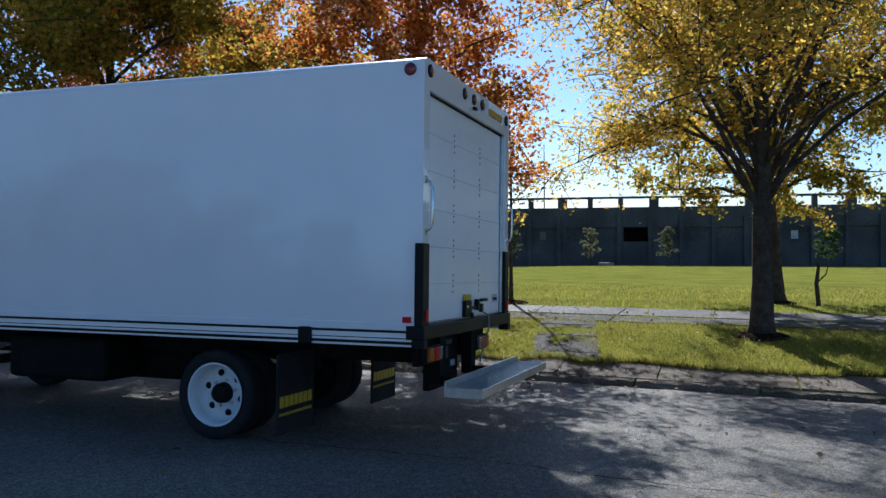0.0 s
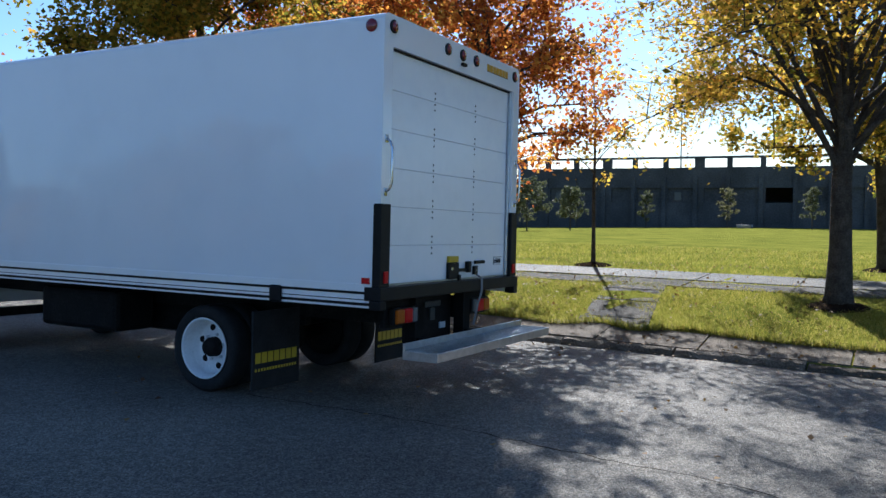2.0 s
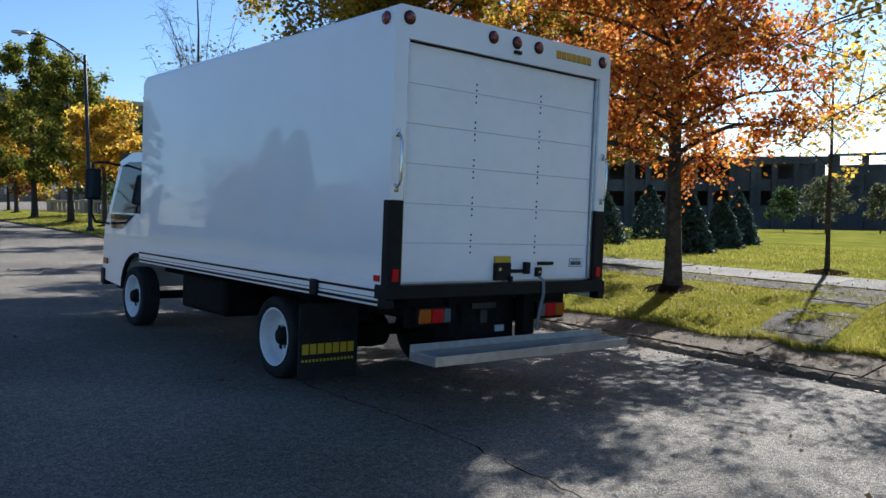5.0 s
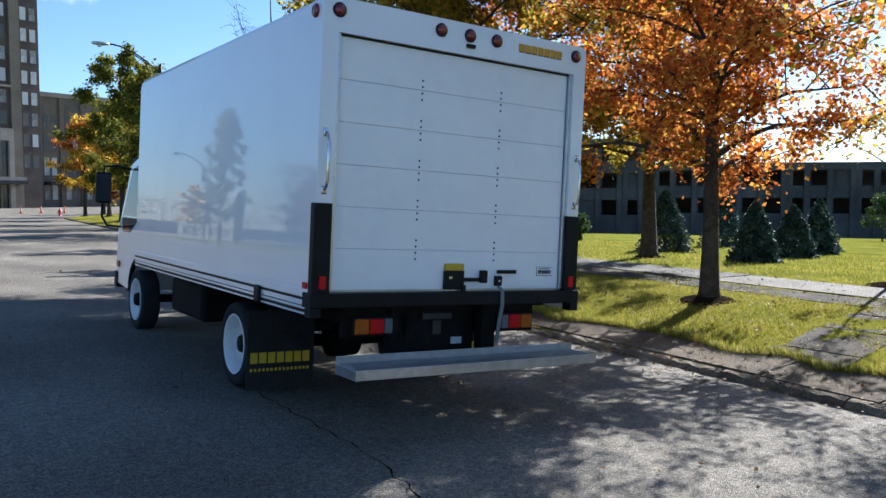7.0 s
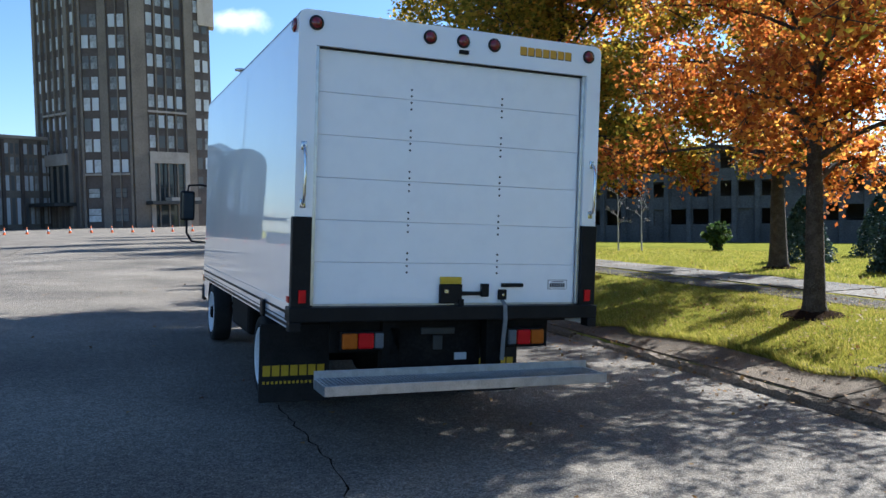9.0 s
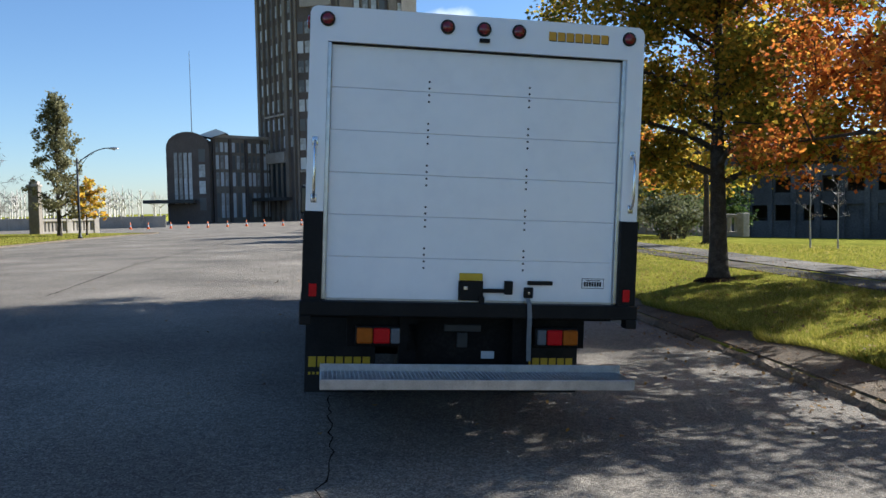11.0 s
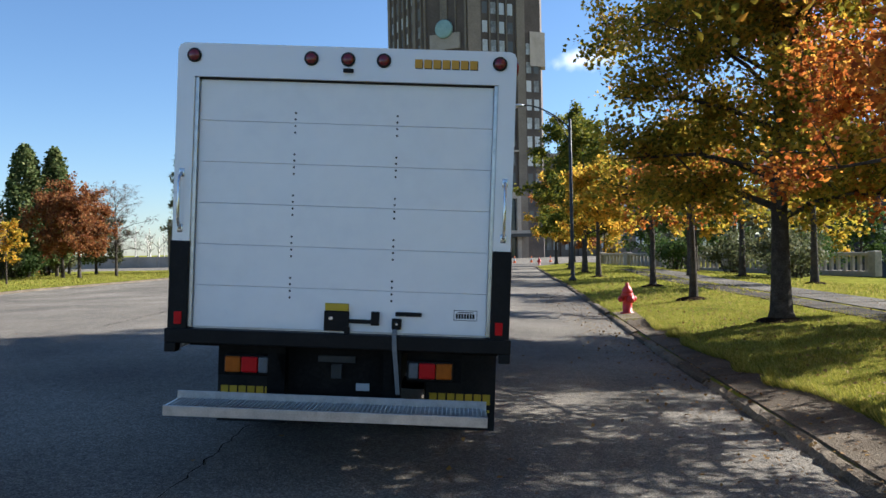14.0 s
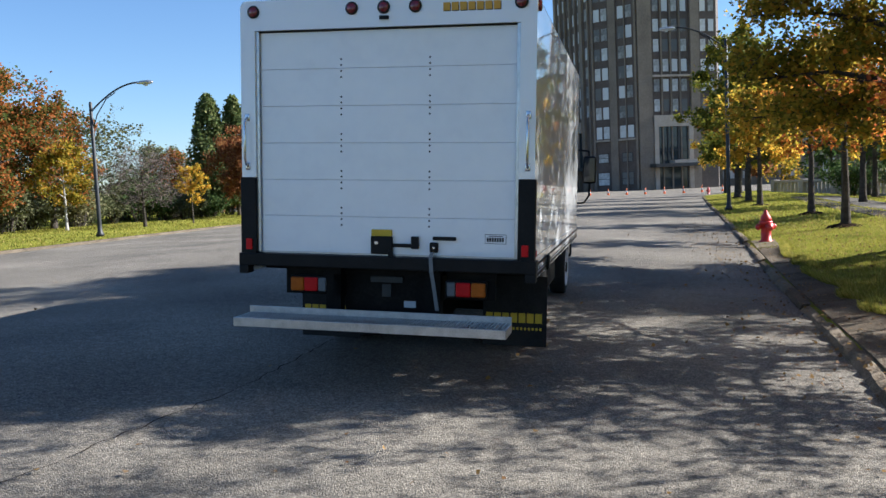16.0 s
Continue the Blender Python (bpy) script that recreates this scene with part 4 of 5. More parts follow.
for v in bm.verts:
    v.co.x = tumble(v.co.x, v.co.z)
bmesh.ops.bevel(bm, geom=[e for e in bm.edges if min(v.co.z for v in e.verts) > 2.1], offset=0.03, segments=2, affect="EDGES")
part("cab_top", bm, M["white_paint"], cab)
cab.location.y = CAB_BACK
for s in (-1, 1):
    bm = prism(bmesh.new(), [(5.5, 1.44), (5.52, 2.1), (6.38, 2.12), (6.6, 2.07), (6.86, 1.44)], "X", s * 0.99, s * 1.006)
    for v in bm.verts:
        v.co.x = tumble(v.co.x, v.co.z)
    cd = part("cab_door", prism(bmesh.new(), [(5.36, 1.0), (5.36, 1.4), (5.9, 1.4), (6.4, 1.2), (6.85, 1.2), (6.9, 1.02)], "X", s * 0.995, s * 1.008), M["white_paint"], cab, "white cab door")
    part("side_window", bm, M["cab_glass"], cab, "dark side window")
    part("low_window", prism(bmesh.new(), [(5.95, 1.418), (6.87, 1.418), (6.84, 1.22), (6.42, 1.22)], "X", s * 0.99, s * 1.0075), M["cab_glass"], cab)
    part("door_handle", boxed(min(s * 1.006, s * 1.03), 5.45, 1.02, max(s * 1.006, s * 1.03), 5.52, 1.24, 0.006), M["black_paint"], cab, "black door handle")
    part("wheel_arch_trim", tube(bmesh.new(), [(s * 1.0, y, z) for y, z in arch], 0.03, 6), M["chassis_black"], cab)
    bm = tube(bmesh.new(), [(s * 0.93, 6.72, 2.08), (s * 1.1, 6.85, 2.12), (s * 1.28, 6.78, 2.1), (s * 1.3, 6.75, 1.95)], 0.016, 8)
    arm = part("mirror_arm", bm, M["black_paint"], cab, "black mirror arm", True)
    part("mirror_stay", tube(bmesh.new(), [(s * 1.3, 6.75, 1.62), (s * 1.3, 6.76, 1.42), (s * 1.22, 6.82, 1.3), (s * 1.0, 6.95, 1.28)], 0.016, 8), M["black_paint"], cab, "", True)
    part("mirror_housing", boxed(s * 1.3 - 0.1, 6.66, 1.6, s * 1.3 + 0.1, 6.76, 2.02, 0.03), M["black_paint"], arm, "black wing mirror")
    part("mirror_glass", boxed(s * 1.3 - 0.08, 6.655, 1.63, s * 1.3 + 0.08, 6.661, 1.99, 0.0), M["cab_glass"], arm, "dark mirror glass")
    part("corner_marker", boxed(min(s * 0.98, s * 1.02), 6.95, 0.72, max(s * 0.98, s * 1.02), 7.1, 0.8, 0.006), M["amber_lens"], cab)
    part("cab_step", boxed(min(s * 0.7, s * 0.99), 6.2, 0.42, max(s * 0.7, s * 0.99), 6.6, 0.47, 0.006), M["chassis_black"], cab)
part("roof_visor", boxed(-0.9, 6.6, 2.18, 0.9, 6.86, 2.25, 0.02), M["black_paint"], cab, "dark sun visor over the windscreen")
part("windscreen", prism(bmesh.new(), [(6.76, 2.1), (6.97, 1.46), (6.985, 1.46), (6.775, 2.1)], "X", -0.88, 0.88), M["cab_glass"], cab)
part("front_bumper", boxed(-1.02, 7.05, 0.42, 1.02, 7.22, 0.66, 0.03), M["black_paint"], cab, "black front bumper")


# ---- trees ----
def tree(name, label, x, y, height, trunk_r, fork, crown_r, leaves, leaf_size, leaf_mat, seed, limbs=18, offset=(0, 0), bark="bark", shape=1.0, mound=True, subs=6, spread=0.17, lean=(0, 0), turned="", turn=(1.0, -0.25, 0.1, 1.35), vase=False, wide=0.42):
    """A tapered trunk with limbs and twigs, and a crown of single leaves round the twigs."""
    r, g = random.Random(seed), np.random.default_rng(seed)
    base = land(x, y) - 0.03
    top = thing(name, label, "tree", pose(x, y, base))
    pts, rad = [], []
    steps = 9
    for i in range(steps + 1):
        f = i / steps
        w = 0.06 * height * 0.12
        pts.append(Vector((lean[0] * f + r.uniform(-w, w) * f, lean[1] * f + r.uniform(-w, w) * f, height * 0.92 * f)))
        rad.append(trunk_r * (1 - 0.9 * f) + (trunk_r * 0.45 if i == 0 else 0))
    pts.insert(1, pts[0].lerp(pts[1], 0.25))
    rad.insert(1, trunk_r * 1.1)
    part("trunk", tube(bmesh.new(), pts, rad, 12), M[bark], top, "", True)

    def on_trunk(z):
        f = min(max(z / (height * 0.92), 0), 0.999) * steps
        i = int(f)
        q = [p for k, p in enumerate(pts) if k != 1]
        return q[i].lerp(q[min(i + 1, steps)], f - i), trunk_r * (1 - 0.9 * f / steps)

    tips = []
    cz = fork + (height - fork) * 0.33
    for i in range(limbs):
        f = (i + r.random() * 0.6) / limbs
        z0 = fork + (height * 0.88 - fork) * f
        p0, tr = on_trunk(z0)
        a = i * 2.399 + r.uniform(-0.4, 0.4)
        rise = (0.04 + 0.96 * f) * (1.0 if shape >= 0.9 else 1.6)
        ztip = min(height, z0 + (height - z0) * 0.55 * rise + r.uniform(-0.1, 0.25))
        h = (cz - ztip) / ((cz - fork) * 1.45) if ztip < cz else (ztip - cz) / ((height - cz) * 1.03)
        reach = crown_r * math.sqrt(max(0.06, 1 - min(1, abs(h)) ** 2)) * r.uniform(0.78, 1.08)
        if shape < 0.9:
            reach = crown_r * max(0.12, 1 - f * 0.92) * r.uniform(0.85, 1.05)
        if vase:  # steep limbs from a low fork, arching over at the tips
            z0 = fork + (height * 0.5 - fork) * f ** 1.2
            p0, tr = on_trunk(z0)
            rise = r.uniform(0.0, 1.0) * 0.85 + 0.15 * f
            ztip = fork + 0.5 + (height - fork - 0.5) * rise
            reach = crown_r * (1.0 - 0.42 * rise ** 2.2) * r.uniform(0.7, 1.08)
        bm = bmesh.new()
        tip = Vector((math.cos(a) * reach + offset[0], math.sin(a) * reach + offset[1], ztip))
        mid = p0.lerp(tip, 0.5) + Vector((r.uniform(-0.1, 0.1), r.uniform(-0.1, 0.1), 0.10 * reach))
        lr = max(0.008, tr * 0.5)
        if vase:
            mid = p0.lerp(tip, 0.45) + Vector((r.uniform(-0.15, 0.15), r.uniform(-0.15, 0.15), 0.24 * reach))
            lr = max(0.01, tr * 0.34)
        path = [p0, p0.lerp(mid, 0.5) + Vector((0, 0, 0.03 * reach)), mid, mid.lerp(tip, 0.55), tip]
        tube(bm, path, [lr, lr * 0.8, lr * 0.55, lr * 0.3, 0.005], 6, False)
        for k in range(subs):
            q = (0.42 if vase else 0.25) + (0.58 if vase else 0.75) * (k + r.random()) / subs
            s0 = p0.lerp(mid, q * 2) if q < 0.5 else mid.lerp(tip, q * 2 - 1)
            d = Vector((r.gauss(0, 1), r.gauss(0, 1), r.gauss(-0.25 if vase else 0.25, 0.6))).normalized()
            s1 = s0 + d * crown_r * (r.uniform(0.09, 0.24) if vase else r.uniform(0.18, 0.42))
            s1.z = max(s1.z, fork * 0.85)
            tube(bm, [s0, s0.lerp(s1, 0.5) + Vector((0, 0, 0.04)), s1], [lr * 0.3, lr * 0.2, 0.004], 4, False)
            tips += [(s0, s1)]
            for _ in range(2):
                u0 = s0.lerp(s1, r.uniform(0.3, 0.9))
                u1 = u0 + Vector((r.gauss(0, 1), r.gauss(0, 1), r.gauss(0.1, 0.7))).normalized() * crown_r * r.uniform(0.1, 0.22)
                tube(bm, [u0, u1], [lr * 0.14 + 0.002, 0.003], 3, False)
                tips += [(u0, u1), (u0, u1)]
        part("limb", bm, M[bark], top, "", True)
    if leaves:
        seg = g.integers(0, len(tips), leaves)
        f = g.uniform(0.2, 1.1, leaves)[:, None]
        a = np.array([t[0] for t in tips])[seg]
        b = np.array([t[1] for t in tips])[seg]
        p = a + (b - a) * f + g.normal(0, spread * crown_r / 3, (leaves, 3))
        if turned:  # the sunny side has turned colour first
            far = p @ np.array(turn[:3]) + g.normal(0, 0.35, leaves) > turn[3]
            ob = new("turned_crown", quads_mesh("turned_crown", leaf_quads(p[far], leaf_size, g, wide=wide), M[turned]))
            ob.parent = top
            p = p[~far]
        ob = new("crown", quads_mesh("crown", leaf_quads(p, leaf_size, g, wide=wide), M[leaf_mat]))
        ob.parent = top
    if mound:
        bm = lathe(bmesh.new(), [(0.55, -0.06), (0.42, 0.03), (0.28, 0.07), (trunk_r * 0.8, 0.1)], "Z", 18)
        for v in bm.verts:
            v.co += Vector((r.uniform(-1, 1), r.uniform(-1, 1), 0)) * 0.07 * (v.co.xy.length)
            v.co.z += r.uniform(0, 0.03)
        part("mulch_mound", bm, M["mulch"], top, "dark mulch round the trunk")
    return top


tree("maple_tree", "maple with dense orange autumn leaves on the grass strip", 7.19, 3.28, 7.2, 0.15, 1.95, 2.8, 36000, 0.08, "orange_leaf", 1, 30, (-0.1, 0.35), subs=8, spread=0.13)
tree("elm_tree", "spreading tree with sparse yellow leaves and dark limbs", 6.95, -2.6, 8.8, 0.175, 1.9, 4.8, 60000, 0.08, "yellow_leaf", 2, 36, (0, -0.2), subs=14, spread=0.08, turned="green_gold_leaf", turn=(0.15, -0.45, -0.55, -1.5), vase=True, wide=0.25)
tree("oak_tree", "leaning tree with thin yellow-green leaves on the lawn", 13.3, -3.1, 7.5, 0.17, 2.0, 3.6, 30000, 0.1, "green_gold_leaf", 3, 22, (0.0, 0.8), spread=0.1, lean=(-0.3, 0.5))
tree("young_tree", "slender young tree with almost bare twigs", 11.65, 2.75, 5.8, 0.05, 1.7, 1.0, 350, 0.09, "yellow_leaf", 4, 12)
tree("maple_tree", "large maple with green and gold leaves on the grass strip", 7.3, 10.45, 9.0, 0.2, 1.95, 3.7, 92000, 0.095, "green_gold_leaf", 5, 30, spread=0.14, subs=8, turned="orange_leaf", turn=(1.0, 0.3, 0.1, 1.5))
tree("maple_tree", "dark trunked tree with orange and green leaves on the lawn", 13.6, 10.4, 8.0, 0.22, 2.2, 3.3, 26000, 0.115, "green_gold_leaf", 6, 20, spread=0.12)
tree("young_maple_tree", "young maple with orange leaves on the grass strip", 7.5, 17.2, 5.2, 0.12, 2.2, 1.35, 4200, 0.1, "orange_leaf", 7, 16)
tree("young_maple_tree", "young maple with thin orange leaves on the grass strip", 8.1, 24.5, 5.4, 0.12, 2.2, 1.5, 4600, 0.11, "orange_leaf", 8, 16)
tree("linden_tree", "street tree with golden leaves along the road", 7.9, 35.0, 5.8, 0.14, 2.0, 2.2, 11000, 0.14, "yellow_leaf", 9, 16)
tree("linden_tree", "street tree with green and gold leaves along the road", 8.3, 42.0, 8.6, 0.17, 2.1, 2.8, 16000, 0.155, "linden_leaf", 10, 16)
tree("linden_tree", "street tree with green and gold leaves along the road", 8.9, 52.0, 11.4, 0.2, 2.1, 2.8, 20000, 0.17, "linden_leaf", 11, 16)
tree("linden_tree", "street tree with yellow leaves at the end of the row", 10.5, 64.0, 8.6, 0.17, 2.1, 2.8, 11000, 0.19, "yellow_leaf", 12, 16)
tree("linden_tree", "street tree with orange-gold leaves at the bend of the road", 10.4, 73.5, 8.6, 0.16, 2.1, 2.4, 9000, 0.19, "yellow_leaf", 18, 16, turned="orange_leaf", turn=(0.3, 0.3, 0.5, 2.4))
tree("linden_tree", "small reddish tree at the end of the row", 12.5, 76.0, 5.5, 0.14, 1.6, 2.4, 3500, 0.28, "red_leaf", 13, 12)
tree("park_tree", "park tree with dull green leaves behind the footpath", 14.1, 24.7, 6.8, 0.15, 2.4, 2.4, 2600, 0.2, "green_gold_leaf", 14, 14)
tree("park_tree", "park tree with dull green leaves behind the footpath", 14.3, 33.0, 7.2, 0.16, 2.4, 2.6, 2600, 0.22, "green_gold_leaf", 15, 14)
tree("park_tree", "park tree with golden leaves behind the footpath", 15.0, 43.0, 7.0, 0.16, 2.3, 2.6, 2200, 0.26, "yellow_leaf", 16, 14)
tree("park_tree", "park tree with green leaves behind the footpath", 17.5, 54.0, 7.4, 0.17, 2.3, 2.8, 2000, 0.3, "green_leaf", 17, 14)

for x, y, h, k in ((17.2, 22.6, 3.4, 31), (18.2, 22.4, 2.8, 32)):
    tree("young_tree", "thin pale leafless sapling on the lawn", x, y, h, 0.035, 1.1, 0.6, 40, 0.09, "bare_twig", k, 7, bark="bark_pale", mound=False, subs=4)
# saplings far out on the lawn
for i, (x, y, h, c, m) in enumerate([(96, 35, 4.4, 1.1, "olive_leaf"), (96, 25, 4.8, 1.1, "olive_leaf"), (96, 15.2, 5.0, 1.15, "larch_leaf"), (95, 5.8, 5.0, 1.3, "olive_leaf"), (96, -12, 4.6, 1.6, "green_leaf"), (60, 25.5, 4.6, 2.0, "olive_leaf"), (62, 30, 3.9, 1.5, "green_leaf"), (64, 23, 4.0, 1.5, "olive_leaf")]):
    tree("sapling", "slim young tree standing far out on the lawn" if c < 1.4 else "round young tree standing far out on the lawn", x, y, h, 0.06, 1.0, c, int(1700 * c), 0.17, m, 40 + i, 14, mound=False)



def spruce(x, y, h, r, seed, label="small blue-green spruce on the lawn"):
    g = np.random.default_rng(seed)
    top = thing("spruce_tree", label, "tree", pose(x, y, land(x, y) - 0.02))
    part("trunk", tube(bmesh.new(), [(0, 0, 0), (0, 0, h * 0.95)], [0.05, 0.01], 8), M["bark"], top)
    n = 5200
    z = g.uniform(0, 1, n) ** 1.2
    tier = 0.72 + 0.28 * ((z * 9) % 1.0)
    rr = r * (1 - z) ** 0.65 * (1.15 - tier * 0.35) * np.sqrt(g.uniform(0.35, 1, n))
    a = g.uniform(0, 2 * np.pi, n)
    rr *= 1 + 0.14 * np.sin(a * 5 + z * 20)
    p = np.stack([np.cos(a) * rr, np.sin(a) * rr, 0.1 + z * (h - 0.1) - rr * 0.22], 1)
    ob = new("crown", quads_mesh("crown", leaf_quads(p, 0.1, g), M["spruce_leaf"]))
    ob.parent = top


for i, (x, y, h, r) in enumerate([(15.2, 8.2, 1.6, 0.8), (19.0, 9.6, 1.6, 0.85), (22.5, 11.0, 1.7, 0.8), (17.2, 13.0, 2.0, 1.1), (25.5, 12.8, 2.0, 1.0), (24.0, 16.0, 2.3, 1.1)]):
    spruce(x, y, h, r, 60 + i)


def bush(x, y, h, r, leaves, size, mat, seed, label, name="bush"):
    """A many-stemmed shrub."""
    rr, g = random.Random(seed), np.random.default_rng(seed)
    top = thing(name, label, "shrub", pose(x, y, land(x, y) - 0.02))
    bm = bmesh.new()
    tips = []
    for i in range(22):
        a, s = rr.uniform(0, 6.28), math.sqrt(rr.random())
        tip = Vector((math.cos(a) * r * s, math.sin(a) * r * s, h * (1 - 0.5 * s * s) * rr.uniform(0.75, 1.05)))
        mid = tip * 0.5 + Vector((0, 0, h * 0.12))
        p0 = Vector((math.cos(a) * 0.25 * r * s, math.sin(a) * 0.25 * r * s, 0))
        tube(bm, [p0, mid, tip], [0.03, 0.02, 0.004], 4, False)
        tips.append((p0, mid))
        tips.append((mid, tip))
        for k in range(4):
            u0 = mid.lerp(tip, rr.random())
            u1 = u0 + Vector((rr.gauss(0, 1), rr.gauss(0, 1), rr.gauss(0.4, 0.6))).normalized() * r * rr.uniform(0.2, 0.45)
            tube(bm, [u0, u1], [0.009, 0.003], 3, False)
            tips += [(u0, u1), (u0, u1)]
    part("branchwork", bm, M["bark"], top)
    if leaves:
        seg = g.integers(0, len(tips), leaves)
        f = g.uniform(0.1, 1.1, leaves)[:, None]
        p = np.array([t[0] for t in tips])[seg] * (1 - f) + np.array([t[1] for t in tips])[seg] * f + g.normal(0, 0.09 * r, (leaves, 3))
        p[:, 2] = np.maximum(p[:, 2], 0.03)
        ob = new("crown", quads_mesh("crown", leaf_quads(p, size, g), M[mat]))
        ob.parent = top


for i, (x, y, h, r, m) in enumerate([(15.2, 31, 2.2, 1.6, "olive_leaf"), (17.2, 34, 2.4, 1.8, "olive_leaf"), (22.5, 22.8, 1.3, 0.55, "green_leaf"), (19.5, 39, 2.4, 2.0, "green_leaf"), (16.5, 41, 2.2, 1.8, "olive_leaf"), (14.8, 47, 2.4, 1.8, "green_leaf")]):
    bush(x, y, h, r, 2200, 0.16, m, 80 + i, "wild green shrub behind the footpath")

# far side of the road
LT = [("oak_tree", "tree with red-green autumn leaves across the road", -28.5, 27.5, 8.2, 0.2, 1.6, 3.8, 19000, 0.155, "red_green_leaf", 101),
      ("oak_tree", "tree with red leaves across the road", -29.5, 33.5, 7.0, 0.17, 1.6, 3.0, 12000, 0.155, "red_green_leaf", 102),
      ("oak_tree", "rust-red oak across the road", -33, 24, 6.5, 0.17, 1.5, 3.4, 12000, 0.16, "red_leaf", 103),
      ("oak_tree", "rust-red young oak across the road", -23.2, 46, 5.6, 0.12, 1.5, 2.4, 9000, 0.15, "red_leaf", 104),
      ("oak_tree", "rust-red oak farther along the road", -25.0, 47.5, 6.0, 0.12, 1.5, 2.6, 9000, 0.15, "red_leaf", 105),
      ("birch_tree", "pale stemmed tree with yellow-green leaves", -25.6, 29.5, 4.2, 0.08, 1.2, 1.6, 5000, 0.13, "green_gold_leaf", 106),
      ("young_tree", "small tree with bright yellow leaves", -22.4, 36.1, 3.4, 0.05, 1.3, 0.95, 2200, 0.12, "yellow_leaf", 107)]
for a in LT:
    tree(a[0], a[1], *a[2:], 14, mound=False, bark="bark_pale" if "birch" in a[0] else "bark")
tree("crab_tree", "low spreading tree with bare brownish twigs", -22.7, 31.8, 3.9, 0.09, 1.0, 2.5, 3000, 0.3, "bare_twig", 108, 28, mound=False, subs=12, spread=0.05, wide=0.03)
tree("bare_tree", "leafless grey-brown tree across the road", -22.5, 50, 6.5, 0.1, 1.6, 2.4, 2500, 0.32, "bare_twig", 109, 26, mound=False, subs=11, spread=0.05, wide=0.03)
tree("bare_tree", "leafless grey tree behind the shrubs", -35, 45, 7.5, 0.14, 1.5, 3.8, 2600, 0.2, "olive_leaf", 110, 24, mound=False, subs=8)
tree("bare_tree", "leafless grey tree behind the shrubs", -38, 38, 7.0, 0.14, 1.5, 3.6, 2600, 0.2, "olive_leaf", 111, 22, mound=False, subs=8)
tree("larch_tree", "tall pointed tree with thin grey-green foliage", -20.5, 60, 10.5, 0.16, 1.3, 2.4, 9000, 0.18, "larch_leaf", 112, 34, shape=0.5, mound=False, subs=5)
tree("small_tree", "small tree with golden leaves beneath the tall one", -18.8, 61, 4.4, 0.08, 1.2, 1.6, 1400, 0.22, "yellow_leaf", 113, 12, mound=False)
tree("bare_tree", "bare tree behind the truck's cab along the row", 12.0, 33.5, 13.2, 0.14, 2.5, 3.0, 0, 0.12, "bare_twig", 114, 30, mound=False, subs=12, vase=True)
tree("bare_tree", "tall bare tree rising behind the street row", 19.0, 48.0, 12.0, 0.18, 2.5, 4.0, 900, 0.22, "olive_leaf", 115, 24, mound=False, subs=8)


def columnar(x, y, h, r, seed):
    g = np.random.default_rng(seed)
    top = thing("columnar_tree", "tall dense columnar evergreen across the road", "tree", pose(x, y, land(x, y)))
    part("trunk", tube(bmesh.new(), [(0, 0, 0), (0.05, 0, h * 0.5), (0, 0, h * 0.95)], [0.14, 0.1, 0.02], 8), M["bark"], top)
    n = 9000
    z = g.uniform(0.0, 1, n)
    prof = np.interp(z, [0, 0.12, 0.35, 0.7, 0.9, 1], [0.45, 0.85, 1, 0.72, 0.42, 0.1])
    a = g.uniform(0, 2 * np.pi, n)
    rr = r * prof * np.sqrt(g.uniform(0.3, 1, n)) * (1 + 0.18 * np.sin(a * 4 + z * 13) + 0.1 * np.sin(a * 7 - z * 31))
    p = np.stack([np.cos(a) * rr, np.sin(a) * rr, 1.0 + z * (h - 1.0)], 1) + g.normal(0, 0.1, (n, 3))
    ob = new("crown", quads_mesh("crown", leaf_quads(p, 0.24, g), M["column_leaf"]))
    ob.parent = top


for i, (x, y, h, m) in enumerate([(-37, 20, 6.0, "olive_leaf"), (-36, 28, 5.6, "green_leaf"), (-39, 33, 6.4, "olive_leaf"), (-34.5, 40, 5.4, "olive_leaf"), (-40, 47, 6.6, "olive_leaf"), (-33.5, 53, 5.2, "red_green_leaf"), (-38, 58, 6.2, "olive_leaf"), (-31.5, 62, 5.0, "green_leaf"), (-27, 57, 4.6, "olive_leaf"), (-36, 12, 6.2, "red_green_leaf")]):
    tree("wild_tree", "wild tree with dull leaves in the thicket across the road", x, y, h, 0.12, 0.9, 2.6, 8500, 0.16, m, 200 + i, 16, mound=False)
for i, (x, y, h, m) in enumerate([(22, 62, 6.5, "green_leaf"), (26, 52, 6.0, "green_gold_leaf"), (20, 76, 7.0, "green_leaf"), (28, 70, 6.5, "olive_leaf"), (33, 60, 6.0, "green_leaf"), (18, 90, 7.0, "green_gold_leaf"), (27, 88, 7.0, "olive_leaf"), (36, 78, 7.0, "green_leaf")]):
    tree("park_tree", "shaded park tree with dull leaves by the balustrade", x, y, h, 0.15, 1.0, 2.8, 3600, 0.26, m, 230 + i, 16, mound=False)
columnar(-29.2, 51, 9.2, 1.5, 120)
columnar(-27.6, 52, 9.0, 1.2, 121)
for i in range(26):
    r = random.Random(300 + i)
    f = i / 25
    x, y = -31 - 8 * r.random() - 6 * f * (1 - f), 10 + 58 * f
    h = r.uniform(1.8, 4.2)
    bush(x, y, h, r.uniform(1.8, 2.8), 3600, 0.17, r.choice(["olive_leaf", "olive_leaf", "green_leaf", "red_green_leaf"]), 300 + i, "dense wild shrub beyond the far verge")

